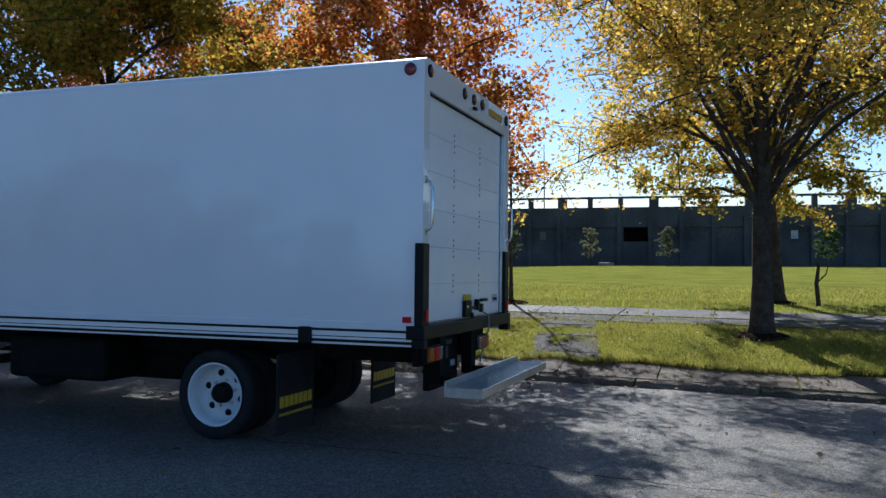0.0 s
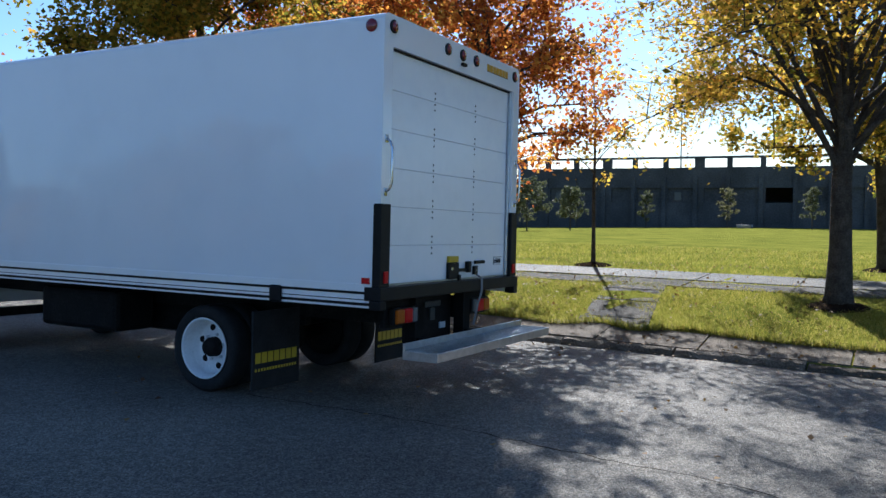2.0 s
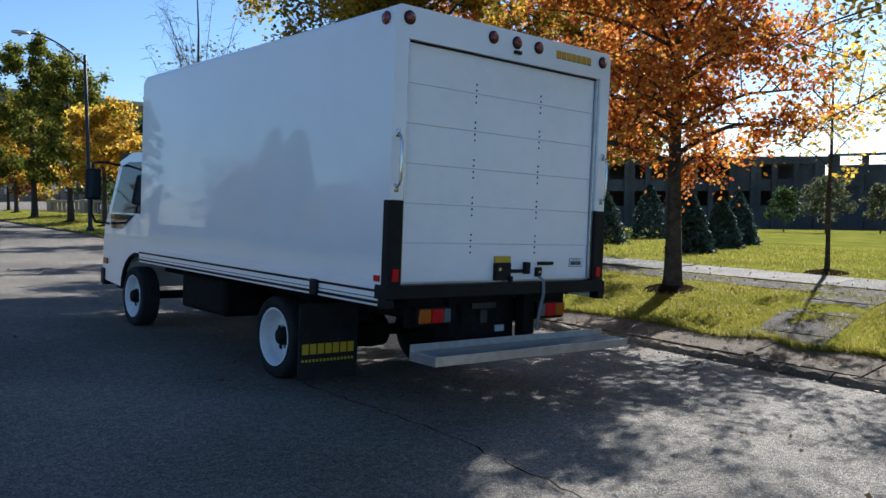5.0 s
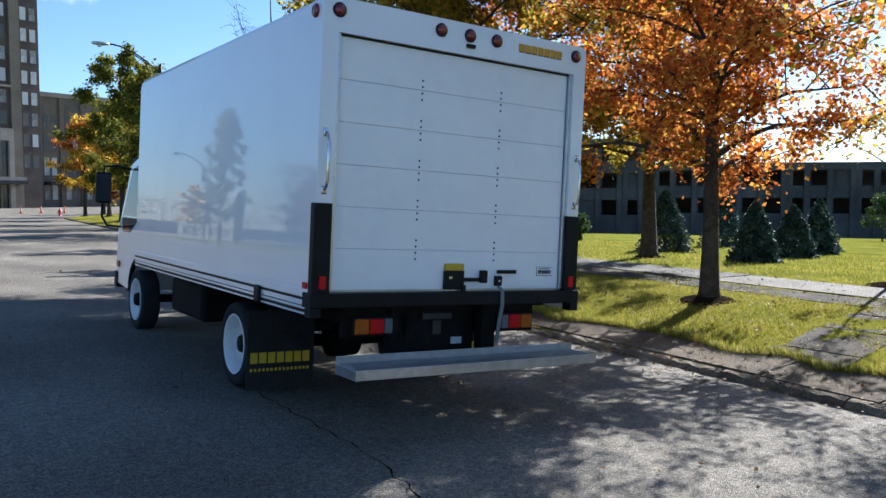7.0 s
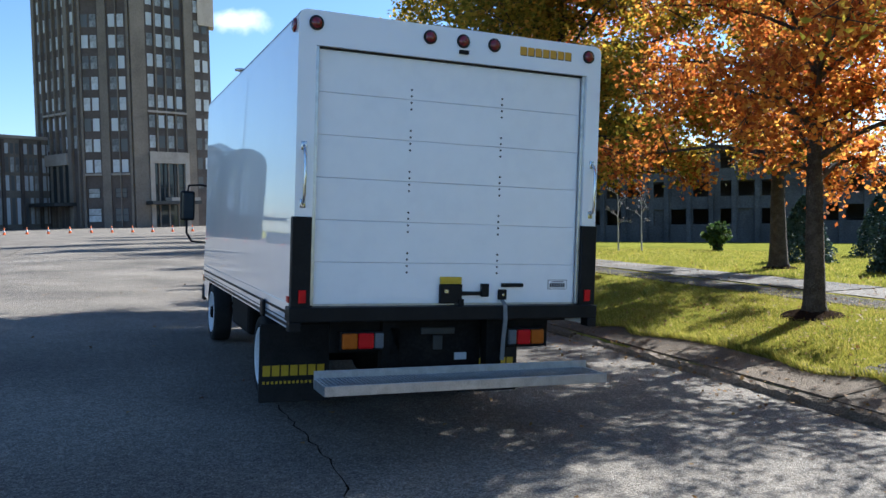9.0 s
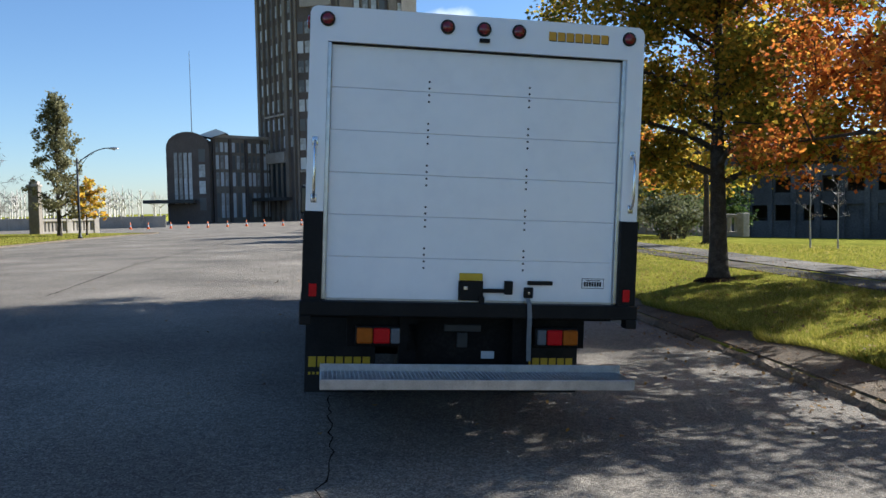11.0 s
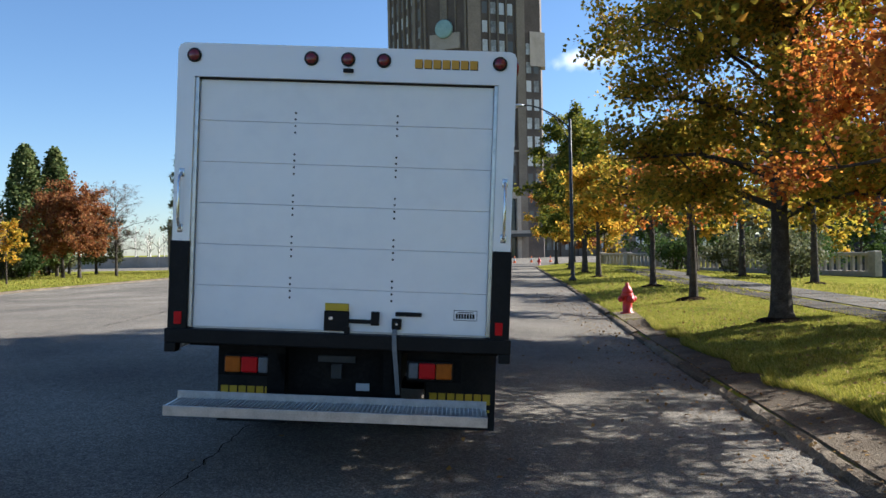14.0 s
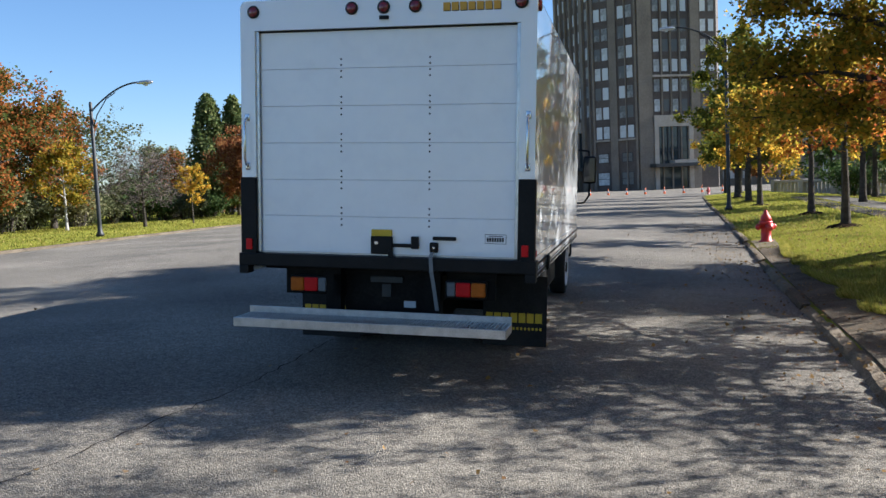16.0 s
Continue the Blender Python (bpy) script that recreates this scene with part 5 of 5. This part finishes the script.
# undergrowth close behind the verge trees
for i in range(22):
    r = random.Random(400 + i)
    y = 14 + 42 * i / 21 + r.uniform(-0.6, 0.6)
    bush(-28.5 - 3.2 * r.random(), y, r.uniform(1.5, 2.9), r.uniform(1.3, 2.0), 2600, 0.14, r.choice(["olive_leaf", "green_leaf", "olive_leaf", "larch_leaf"]), 400 + i, "tangled undergrowth beneath the trees across the road")

# distant bare woods
g = np.random.default_rng(77)
bm = bmesh.new()
r = random.Random(77)
for i in range(420):
    a = r.uniform(-1.35, 0.05) if i < 300 else r.uniform(-2.6, -1.35)
    d = r.uniform(240, 330)
    x, y = math.sin(a) * d, math.cos(a) * d
    h = r.uniform(6, 11)
    tube(bm, [(x, y, -2), (x, y, h)], [0.3, 0.08], 3, False)
    for k in range(7):
        b = r.uniform(0, 6.28)
        z0 = h * r.uniform(0.3, 0.8)
        tube(bm, [(x, y, z0), (x + math.cos(b) * 2.2, y + math.sin(b) * 2.2, z0 + r.uniform(1, 3))], [0.14, 0.04], 3, False)
tagged(part("far_woods", bm, M["bark_pale"]), "distant grey leafless trees on the horizon", "woods", kind="stuff")


# ---- street furniture ----
def street_lamp(x, y, h, arm_to, seed):
    z = land(x, y)
    lamp = thing("street_lamp", "black street lamp with a curved arm and grey head", "street lamp", pose(x, y, z, 0, 0, arm_to), "street lamps")
    part("pole", lathe(bmesh.new(), [(0.16, 0), (0.16, 0.12), (0.1, 0.2), (0.085, 0.5), (0.065, h), (0.03, h + 0.05)], "Z", 14), M["pole_black"], lamp, "", True)
    pts = [(0.02 + 2.1 * f, 0, h - 0.35 + 1.05 * math.sin(f * math.pi / 2) ** 0.9) for f in np.linspace(0, 1, 10)]
    arm = part("arm", tube(bmesh.new(), pts, 0.035, 8), M["pole_black"], lamp, "", True)
    part("brace", tube(bmesh.new(), [(0.03, 0, h - 1.1), (0.25, 0, h - 0.5), (0.7, 0, h + 0.12), (1.1, 0, h + 0.35)], 0.022, 6), M["pole_black"], arm, "", True)
    bm = lathe(bmesh.new(), [(0.0, 0.0), (0.07, 0.02), (0.13, 0.25), (0.14, 0.5), (0.09, 0.68), (0.0, 0.72)], "X", 14)
    bmesh.ops.scale(bm, verts=bm.verts, vec=(1, 1, 0.6))
    bmesh.ops.translate(bm, verts=bm.verts, vec=(2.05, 0, h + 0.68))
    head = part("lamp_head", bm, M["steel"], lamp, "grey lamp head", True)
    bm = lathe(bmesh.new(), [(0.0, -0.1), (0.06, -0.09), (0.1, -0.02), (0.1, 0.0)], "Z", 14, (2.45, 0, h + 0.63))
    part("lens", bm, M["clear_lens"], head, "clear lamp glass", True)


street_lamp(6.1, 31.3, 7.3, 180, 1)
street_lamp(-19.35, 23.4, 5.45, 5, 2)
street_lamp(-17.4, 54, 5.5, 0, 3)


def hydrant(x, y):
    z = land(x, y)
    h = thing("fire_hydrant", "red cast-iron fire hydrant at the kerb", "hydrant", pose(x, y, z - 0.02, 0, 0, 20))
    s = 1.08
    part("barrel", lathe(bmesh.new(), [(0.17 * s, 0), (0.17 * s, 0.05), (0.11 * s, 0.07), (0.11 * s, 0.46), (0.145 * s, 0.47), (0.145 * s, 0.52), (0.12 * s, 0.54)], "Z", 20), M["hydrant_red"], h, "", True)
    part("bonnet", lathe(bmesh.new(), [(0.125 * s, 0.54), (0.12 * s, 0.6), (0.085 * s, 0.68), (0.05 * s, 0.72), (0.045 * s, 0.76), (0.03 * s, 0.8), (0.0, 0.8)], "Z", 20), M["hydrant_red"], h, "", True)
    for ax, sg in (("X", 1), ("X", -1), ("Y", -1)):
        rr = 0.075 if ax == "Y" else 0.055
        n = part("nozzle", lathe(bmesh.new(), [(rr, 0.08 * sg), (rr, 0.17 * sg), (rr + 0.02, 0.175 * sg), (rr + 0.02, 0.22 * sg), (0.03, 0.235 * sg), (0.03, 0.26 * sg), (0, 0.26 * sg)], ax, 14, (0, 0, 0.4)), M["hydrant_red"], h, "", True)


hydrant(5.16, 14.8)
hydrant(9.6, 82)

for i in range(17):
    x = -24 + i * 2.3
    y = 101 - 0.004 * (x + 2) ** 2 + random.Random(i).uniform(-1, 1)
    c = thing("traffic_cone", "orange traffic cone with pale bands in front of the tower", "traffic cone", pose(x, y, land(x, y)), "row of cones")
    part("cone", lathe(bmesh.new(), [(0.16, 0.03), (0.115, 0.3), (0.06, 0.68), (0.035, 0.85), (0, 0.85)], "Z", 12), M["cone_orange"], c, "", True)
    part("band", lathe(bmesh.new(), [(0.122, 0.3), (0.088, 0.52), (0.086, 0.52), (0.12, 0.3)], "Z", 12), M["clear_lens"], c, "pale reflective band")
    part("base", boxed(-0.2, -0.2, 0, 0.2, 0.2, 0.035, 0.006), M["cone_orange"], c)


def balustrade(x0, y0, x1, y1, n, label):
    b = thing("balustrade", label, "balustrade", pose(x0, y0, land((x0 + x1) / 2, (y0 + y1) / 2) - 0.1, 0, 0, math.degrees(math.atan2(y1 - y0, x1 - x0))))
    w = math.hypot(x1 - x0, y1 - y0)
    part("plinth", boxed(0, -0.2, 0, w, 0.2, 0.3, 0.02), M["limestone"], b)
    part("coping", boxed(0, -0.22, 1.15, w, 0.22, 1.35, 0.03), M["limestone"], b)
    for i in range(n + 1):
        x = w * i / n
        part("pier", boxed(x - 0.25, -0.26, 0, x + 0.25, 0.26, 1.42, 0.03), M["limestone"], b)
        if i < n:
            for k in range(1, 8):
                xx = x + w / n * k / 8
                part("baluster", boxed(xx - 0.09, -0.09, 0.3, xx + 0.09, 0.09, 1.15), M["limestone"], b)


balustrade(13.5, 66, 24, 40, 7, "pale stone balustrade behind the footpath")
balustrade(-24.5, 68, -21.0, 72, 2, "pale stone balustrade across the road")
for x, y, h in ((-24.6, 67.6, 4.0), (-27.5, 92, 3.6)):
    p = thing("stone_pillar", "weathered square stone gate pillar", "pillar", pose(x, y, land(x, y)))
    part("shaft", boxed(-0.42, -0.42, 0, 0.42, 0.42, h, 0.03), M["brick"], p)
    part("cap", boxed(-0.5, -0.5, h, 0.5, 0.5, h + 0.18, 0.03), M["limestone"], p)
    part("cap_top", boxed(-0.35, -0.35, h + 0.18, 0.35, 0.35, h + 0.45, 0.05), M["limestone"], p)
f = thing("boundary_wall", "long low weathered concrete wall beyond the plaza", "wall", pose(-60, 112, -0.4))
part("wall_body", boxed(0, 0, 0, 38, 0.3, 1.7, 0.02), M["limestone"], f)
for i in range(14):
    part("wall_pier", boxed(i * 2.9, -0.1, 0, i * 2.9 + 0.35, 0.0, 1.85, 0.02), M["limestone"], f)


# ---- tower and its wings ----
tower = thing("office_tower", "tall brown brick art deco tower with many windows", "tower")
A, B, C, D = (-12.9, 162.0), (-5.2, 148.2), (2.7, 145.0), (16.7, 151.0)
E2, F2 = (18.6, 166.0), (5.0, 176.0)
part("tower_wall", prism(bmesh.new(), [A, B, C, D, E2, F2], "Z", -1.0, 58.0), M["dark_brick"], tower)
ctr = Vector((4.5, 160))
part("tower_upper", prism(bmesh.new(), [tuple(Vector(p).lerp(ctr, 0.12)) for p in (A, B, C, D, E2, F2)], "Z", 58.0, 72.0), M["brick"], tower)

win_me = {}


def window_mesh(w, h):
    """A sash window: pale frame, blind and glass."""
    key = (round(w, 2), round(h, 2))
    if key not in win_me:
        bm = bmesh.new()
        box(bm, -w / 2, -0.05, -h / 2, w / 2, 0.05, h / 2)
        me = bpy.data.meshes.new("window")
        bm.to_mesh(me)
        bm.free()
        me.materials.append(M["blind"])
        bm = bmesh.new()
        for a, b in ((-h / 2, -h / 2 + 0.1), (-0.04, 0.04), (h / 2 - 0.1, h / 2)):
            box(bm, -w / 2, -0.1, a, w / 2, 0.0, b)
        box(bm, -w / 2, -0.1, -h / 2, -w / 2 + 0.08, 0.0, h / 2)
        box(bm, w / 2 - 0.08, -0.1, -h / 2, w / 2, 0.0, h / 2)
        fr = bpy.data.meshes.new("sash")
        bm.to_mesh(fr)
        bm.free()
        fr.materials.append(M["dark_iron"])
        win_me[key] = (me, fr)
    return win_me[key]


class Face:
    """One side of a building, by the plan points of its left and right ends as seen from outside."""

    def __init__(self, parent, p, q):
        self.parent, self.p, self.q = parent, Vector(p), Vector(q)
        self.length = (self.q - self.p).length
        d = (self.q - self.p) / self.length
        self.m = Matrix.Translation((*self.p, 0)) @ Matrix.Rotation(math.atan2(d.y, d.x), 4, "Z")

    def block(self, name, u0, u1, z0, z1, proud, mat, label="", back=0.3):
        ob = part(name, boxed(u0, -proud, z0, u1, back, z1), mat, self.parent, label)
        ob.matrix_basis = self.m
        return ob

    def window(self, u, z, w, h, sash=True):
        me, fr = window_mesh(w, h)
        ob = new("window", me)
        ob.parent, ob.matrix_basis = self.parent, self.m @ Matrix.Translation((u, 0, z))
        if sash:
            o2 = new("sash", fr)
            o2.parent = ob


def tower_face(face, cols, piers, ledges, z_first, rows, w=0.95, h=2.15, pitch=3.52, mat="brick"):
    for u0, u1, pr in piers:
        face.block("pier", u0, u1, -0.5, 58.0 if pr > 0.3 else 56.0, pr, M[mat])
    for u in cols:
        for k in range(rows):
            face.window(u, z_first + k * pitch, w, h, sash=False)
    for u0, u1, z in ledges:
        face.block("ledge", u0, u1, z, z + 0.35, 0.5, M["limestone"])


tower.location.x = 0.7
right = Face(tower, C, D)
tower_face(right, [3.6, 5.35, 7.1, 8.85], [(0, 2.6, 0.45), (10.0, 11.7, 0.45), (4.35, 4.6, 0.35), (6.1, 6.35, 0.35), (7.85, 8.1, 0.35)], [(2.7, 10.0, 19.6)], 14.6, 12, 1.05)
for u in (12.6, 14.2):
    for k in range(10):
        right.window(u, 7.5 + k * 3.52, 1.0, 2.1, sash=False)
right.block("portal", 2.7, 3.5, -0.5, 12.6, 0.7, M["limestone"], "pale stone portal")
right.block("portal", 9.3, 10.1, -0.5, 12.6, 0.7, M["limestone"], "pale stone portal")
right.block("portal", 2.7, 10.1, 10.8, 12.8, 0.72, M["limestone"], "pale stone portal")
right.block("portal_glass", 3.5, 9.3, 4.2, 10.8, 0.1, M["window_glass"], "dark portal window")
for u in (5.3, 7.3):
    right.block("portal_mullion", u, u + 0.25, 4.2, 10.8, 0.3, M["dark_iron"])
for z in (6.5, 8.6):
    right.block("portal_mullion", 3.5, 9.3, z, z + 0.2, 0.28, M["dark_iron"])
right.block("canopy", 1.8, 11.0, 3.6, 4.2, 3.0, M["dark_iron"], "dark entrance canopy")
right.block("canopy_edge", 5.5, 11.0, 4.2, 4.8, 2.6, M["limestone"])
right.block("doorway", 3.6, 9.2, -0.5, 3.5, 0.12, M["window_glass"])

mid = Face(tower, B, C)
tower_face(mid, [1.0, 2.45, 5.6, 7.1], [(0, 0.35, 0.35), (3.3, 4.7, 0.3), (8.1, 8.5, 0.35), (6.25, 6.45, 0.3)], [(0.4, 3.2, 8.7), (4.8, 8.0, 8.7)], 10.3, 8, 1.1)
for u in (1.7, 6.3):
    mid.window(u, 5.7, 2.0, 1.7)
    mid.window(u, 1.9, 2.3, 2.4)
mid.block("clock_panel", 1.2, 7.2, 38.6, 41.5, 0.5, M["limestone"], "pale carved band round the clock")
bm = lathe(bmesh.new(), [(0.0, -0.95), (1.5, -0.95), (1.7, -0.9), (1.75, -0.5)], "Y", 28, (4.2, 0, 42.3))
ob = part("clock", bm, M["copper_green"], tower, "green round tower clock", True)
ob.matrix_basis = mid.m

left = Face(tower, A, B)
tower_face(left, [2.0, 4.2, 6.4, 8.6, 10.8, 13.6], [(0, 1.0, 0.35), (11.6, 12.8, 0.5), (14.6, 15.0, 0.35), (3.0, 3.3, 0.5), (5.2, 5.5, 0.5), (7.4, 7.7, 0.5), (9.6, 9.9, 0.5)], [(3.0, 11.6, 19.6)], 14.6, 12, 0.95)
left.block("portal", 3.2, 11.4, 10.8, 12.8, 0.7, M["limestone"], "pale stone portal")
left.block("portal_glass", 4.0, 10.6, 4.2, 10.8, 0.2, M["window_glass"])
left.block("canopy", 1.5, 13.0, 3.6, 4.2, 4.0, M["dark_iron"], "dark entrance canopy")
# corner turret on the upper right
part("corner_turret", prism(bmesh.new(), [(14.6, 149.8), (17.6, 151.2), (17.9, 154.0), (14.4, 154.0)], "Z", 36.0, 42.5), M["limestone"], tower)
part("corner_turret", prism(bmesh.new(), [(-11.0, 160.0), (-8.5, 156.0), (-7.0, 158.0), (-8.5, 162.0)], "Z", 41.0, 44.5), M["limestone"], tower)

wing = thing("station_wing", "long dark brick wing with rows of tall windows", "building")
P, Q, R2 = (-28.0, 150.0), (-20.5, 152.0), (-9.0, 160.0)
part("wing_wall", prism(bmesh.new(), [Q, R2, (-2, 185), (-24, 185)], "Z", -1.0, 15.6), M["brick"], wing)
part("wing_roof", prism(bmesh.new(), [(-20.8, 151.6), (-8.8, 159.6), (-2, 185), (-24, 185)], "Z", 15.6, 16.1), M["limestone"], wing)
fw = Face(wing, Q, R2)
for i in range(4):
    u0 = 0.6 + i * 3.4
    fw.block("pier", u0 - 0.5, u0, -0.5, 15.3, 0.4, M["dark_brick"])
    for k in range(3):
        for z, h in ((2.9, 4.6), (7.8, 2.6), (11.0, 2.6), (13.8, 1.8)):
            fw.window(u0 + 0.55 + k * 0.95, z, 0.6, h, sash=False)
pav = thing("station_pavilion", "dark brick pavilion with an arched gable and tall window", "building")
arc = [(-28.0 - 0.0 + 3.75 - 3.75 * math.cos(t), 13.4 + 2.9 * math.sin(t)) for t in np.linspace(0, math.pi, 13)]
part("pavilion_wall", prism(bmesh.new(), [(-28.0, -1.0)] + arc + [(-20.5, -1.0)], "Y", 148.5, 186), M["dark_brick"], pav)
fp2 = Face(pav, (-28.0, 148.5), (-20.5, 148.5))
for k in range(4):
    fp2.window(1.6 + k * 0.85, 7.9, 0.55, 9.2, sash=False)
for z in (3.2, 6.2, 9.2, 12.0):
    fp2.window(6.2, z, 1.1, 2.3, sash=False)
fp2.block("canopy", -3.5, 5.2, 3.4, 4.0, 4.0, M["dark_iron"], "dark entrance canopy")
part("skylight", prism(bmesh.new(), [(-22.5, 15.9), (-20.4, 15.4), (-17.6, 16.3), (-19.5, 17.0)], "Y", 151, 158), M["clear_lens"], pav, "pale roof light")
part("mast", tube(bmesh.new(), [(-23.6, 150, 15.5), (-23.6, 150, 31)], [0.1, 0.05], 6), M["clear_lens"], pav, "thin white mast")

rw = thing("station_wing", "stone-banded brick wing beside the tower, behind trees", "building")
part("wing_wall", prism(bmesh.new(), [(17.5, 158), (60, 172), (54, 190), (20, 180)], "Z", -1.0, 19.5), M["brick"], rw)
part("wing_roof", prism(bmesh.new(), [(17.0, 157.5), (60.5, 171.5), (54, 190), (20, 180)], "Z", 19.5, 20.3), M["limestone"], rw)
fr = Face(rw, (17.5, 158), (60, 172))
for i in range(11):
    fr.block("pier", i * 4.0 + 0.2, i * 4.0 + 1.0, -0.5, 19.5, 0.4, M["brick"])
    for z, h in ((2.5, 3.0), (7.0, 3.2), (11.0, 2.6), (15.0, 2.6)):
        for u in (1.8, 3.2):
            fr.window(i * 4.0 + u, z, 0.9, h, sash=False)
fr.block("canopy", 1.0, 12, 3.6, 4.2, 3.0, M["dark_iron"], "dark canopy")

# ---- ruined baggage building behind the lawn ----
ruin = thing("derelict_building", "long dark derelict concrete building with empty windows", "building")


def ruin_face(x0, y0, x1, y1, z0, storeys, bay, open_top, solid_base):
    fc = Face(ruin, (x0, y0), (x1, y1))
    n = int(fc.length / bay)
    r = random.Random(int(x0 * 7 + y0))
    sh = 3.6
    zb = z0 + solid_base
    fc.block("base_wall", 0, fc.length, z0 - 2, zb, 0.0, M["old_concrete"], back=12)
    for s in range(storeys):
        za = zb + s * sh
        last = s == storeys - 1
        sill = 2.3 if last and open_top else 1.1
        lintel = 0.1 if last and open_top else 0.5
        fc.block("spandrel", 0, fc.length, za, za + sill, 0.0, M["old_concrete"], back=12 if s == 0 else 0.5)
        fc.block("floor_beam", 0, fc.length, za + sh - lintel, za + sh, 0.12, M["old_concrete"], back=12 if not (last and open_top) else 0.6)
        if not (last and open_top):
            fc.block("back_wall", 0, fc.length, za + 1.1, za + sh - 0.5, -11, M["old_concrete"], back=12)
        for i in range(n + 1):
            wdt = 0.7 if i % 3 else 1.3
            fc.block("column", i * bay, i * bay + wdt, za + sill, za + sh - lintel, 0.05, M["old_concrete"], back=0.6)
        if not (last and open_top):
            for i in range(n):
                if r.random() < (0.72 if open_top else 0.2):
                    fc.block("infill", i * bay + 0.7, (i + 1) * bay, za + 1.1, za + sh - 0.5, -0.3, M["old_concrete"], back=0.5)
    for i in range(n + 1):
        fc.block("pilaster", i * bay - 0.15, i * bay + 0.45, z0 - 1, zb + storeys * sh - (2.6 if open_top else 0.4), 0.35, M["old_concrete"], back=0.0)
        # solid pale blocks paint the scattered bright spots on the upper wall
        if open_top and i % 4 == 1:
            fc.block("small_opening", i * bay + 1.6, i * bay + 2.5, zb + 1.4, zb + 2.5, 0.03, M["blind"], back=0.0)
    fc.block("parapet", 0, fc.length, zb + storeys * sh, zb + storeys * sh + (0.2 if open_top else 0.5), 0.15, M["old_concrete"], back=0.6)


ruin_face(106, 47, 118, -62, -4.2, 2, 4.2, True, 3.2)
ruin_face(40, 108, 80, 71, -4.5, 3, 2.8, False, 2.6)
ruin_face(80, 71, 106.2, 46.5, -4.5, 2, 2.8, False, 2.9)
mast = thing("antenna_mast", "thin mast behind the derelict building", "mast", pose(118, 26, -4))
part("mast_pole", tube(bmesh.new(), [(0, 0, 0), (0, 0, 19)], [0.15, 0.06], 6), M["pole_black"], mast)
rock = thing("concrete_slab", "pale slab lying at the far edge of the lawn", "slab", pose(98, 13.5, land(98, 13.5), 0, 0, 80))
part("slab_body", boxed(-0.9, -0.4, 0, 0.9, 0.4, 0.4, 0.08), M["limestone"], rock)
stump = thing("broken_post", "broken dark wooden stake with twigs on the lawn", "stake", pose(12.6, -3.9, land(12.6, -3.9)))
part("stake", tube(bmesh.new(), [(0, 0, 0), (0.02, 0.05, 0.5), (0.0, 0.0, 0.95)], [0.05, 0.045, 0.03], 7), M["bark"], stump)
part("twig", tube(bmesh.new(), [(0.02, 0.05, 0.5), (0.1, -0.15, 0.7), (0.1, -0.2, 0.95)], [0.02, 0.015, 0.008], 5), M["bark"], stump)
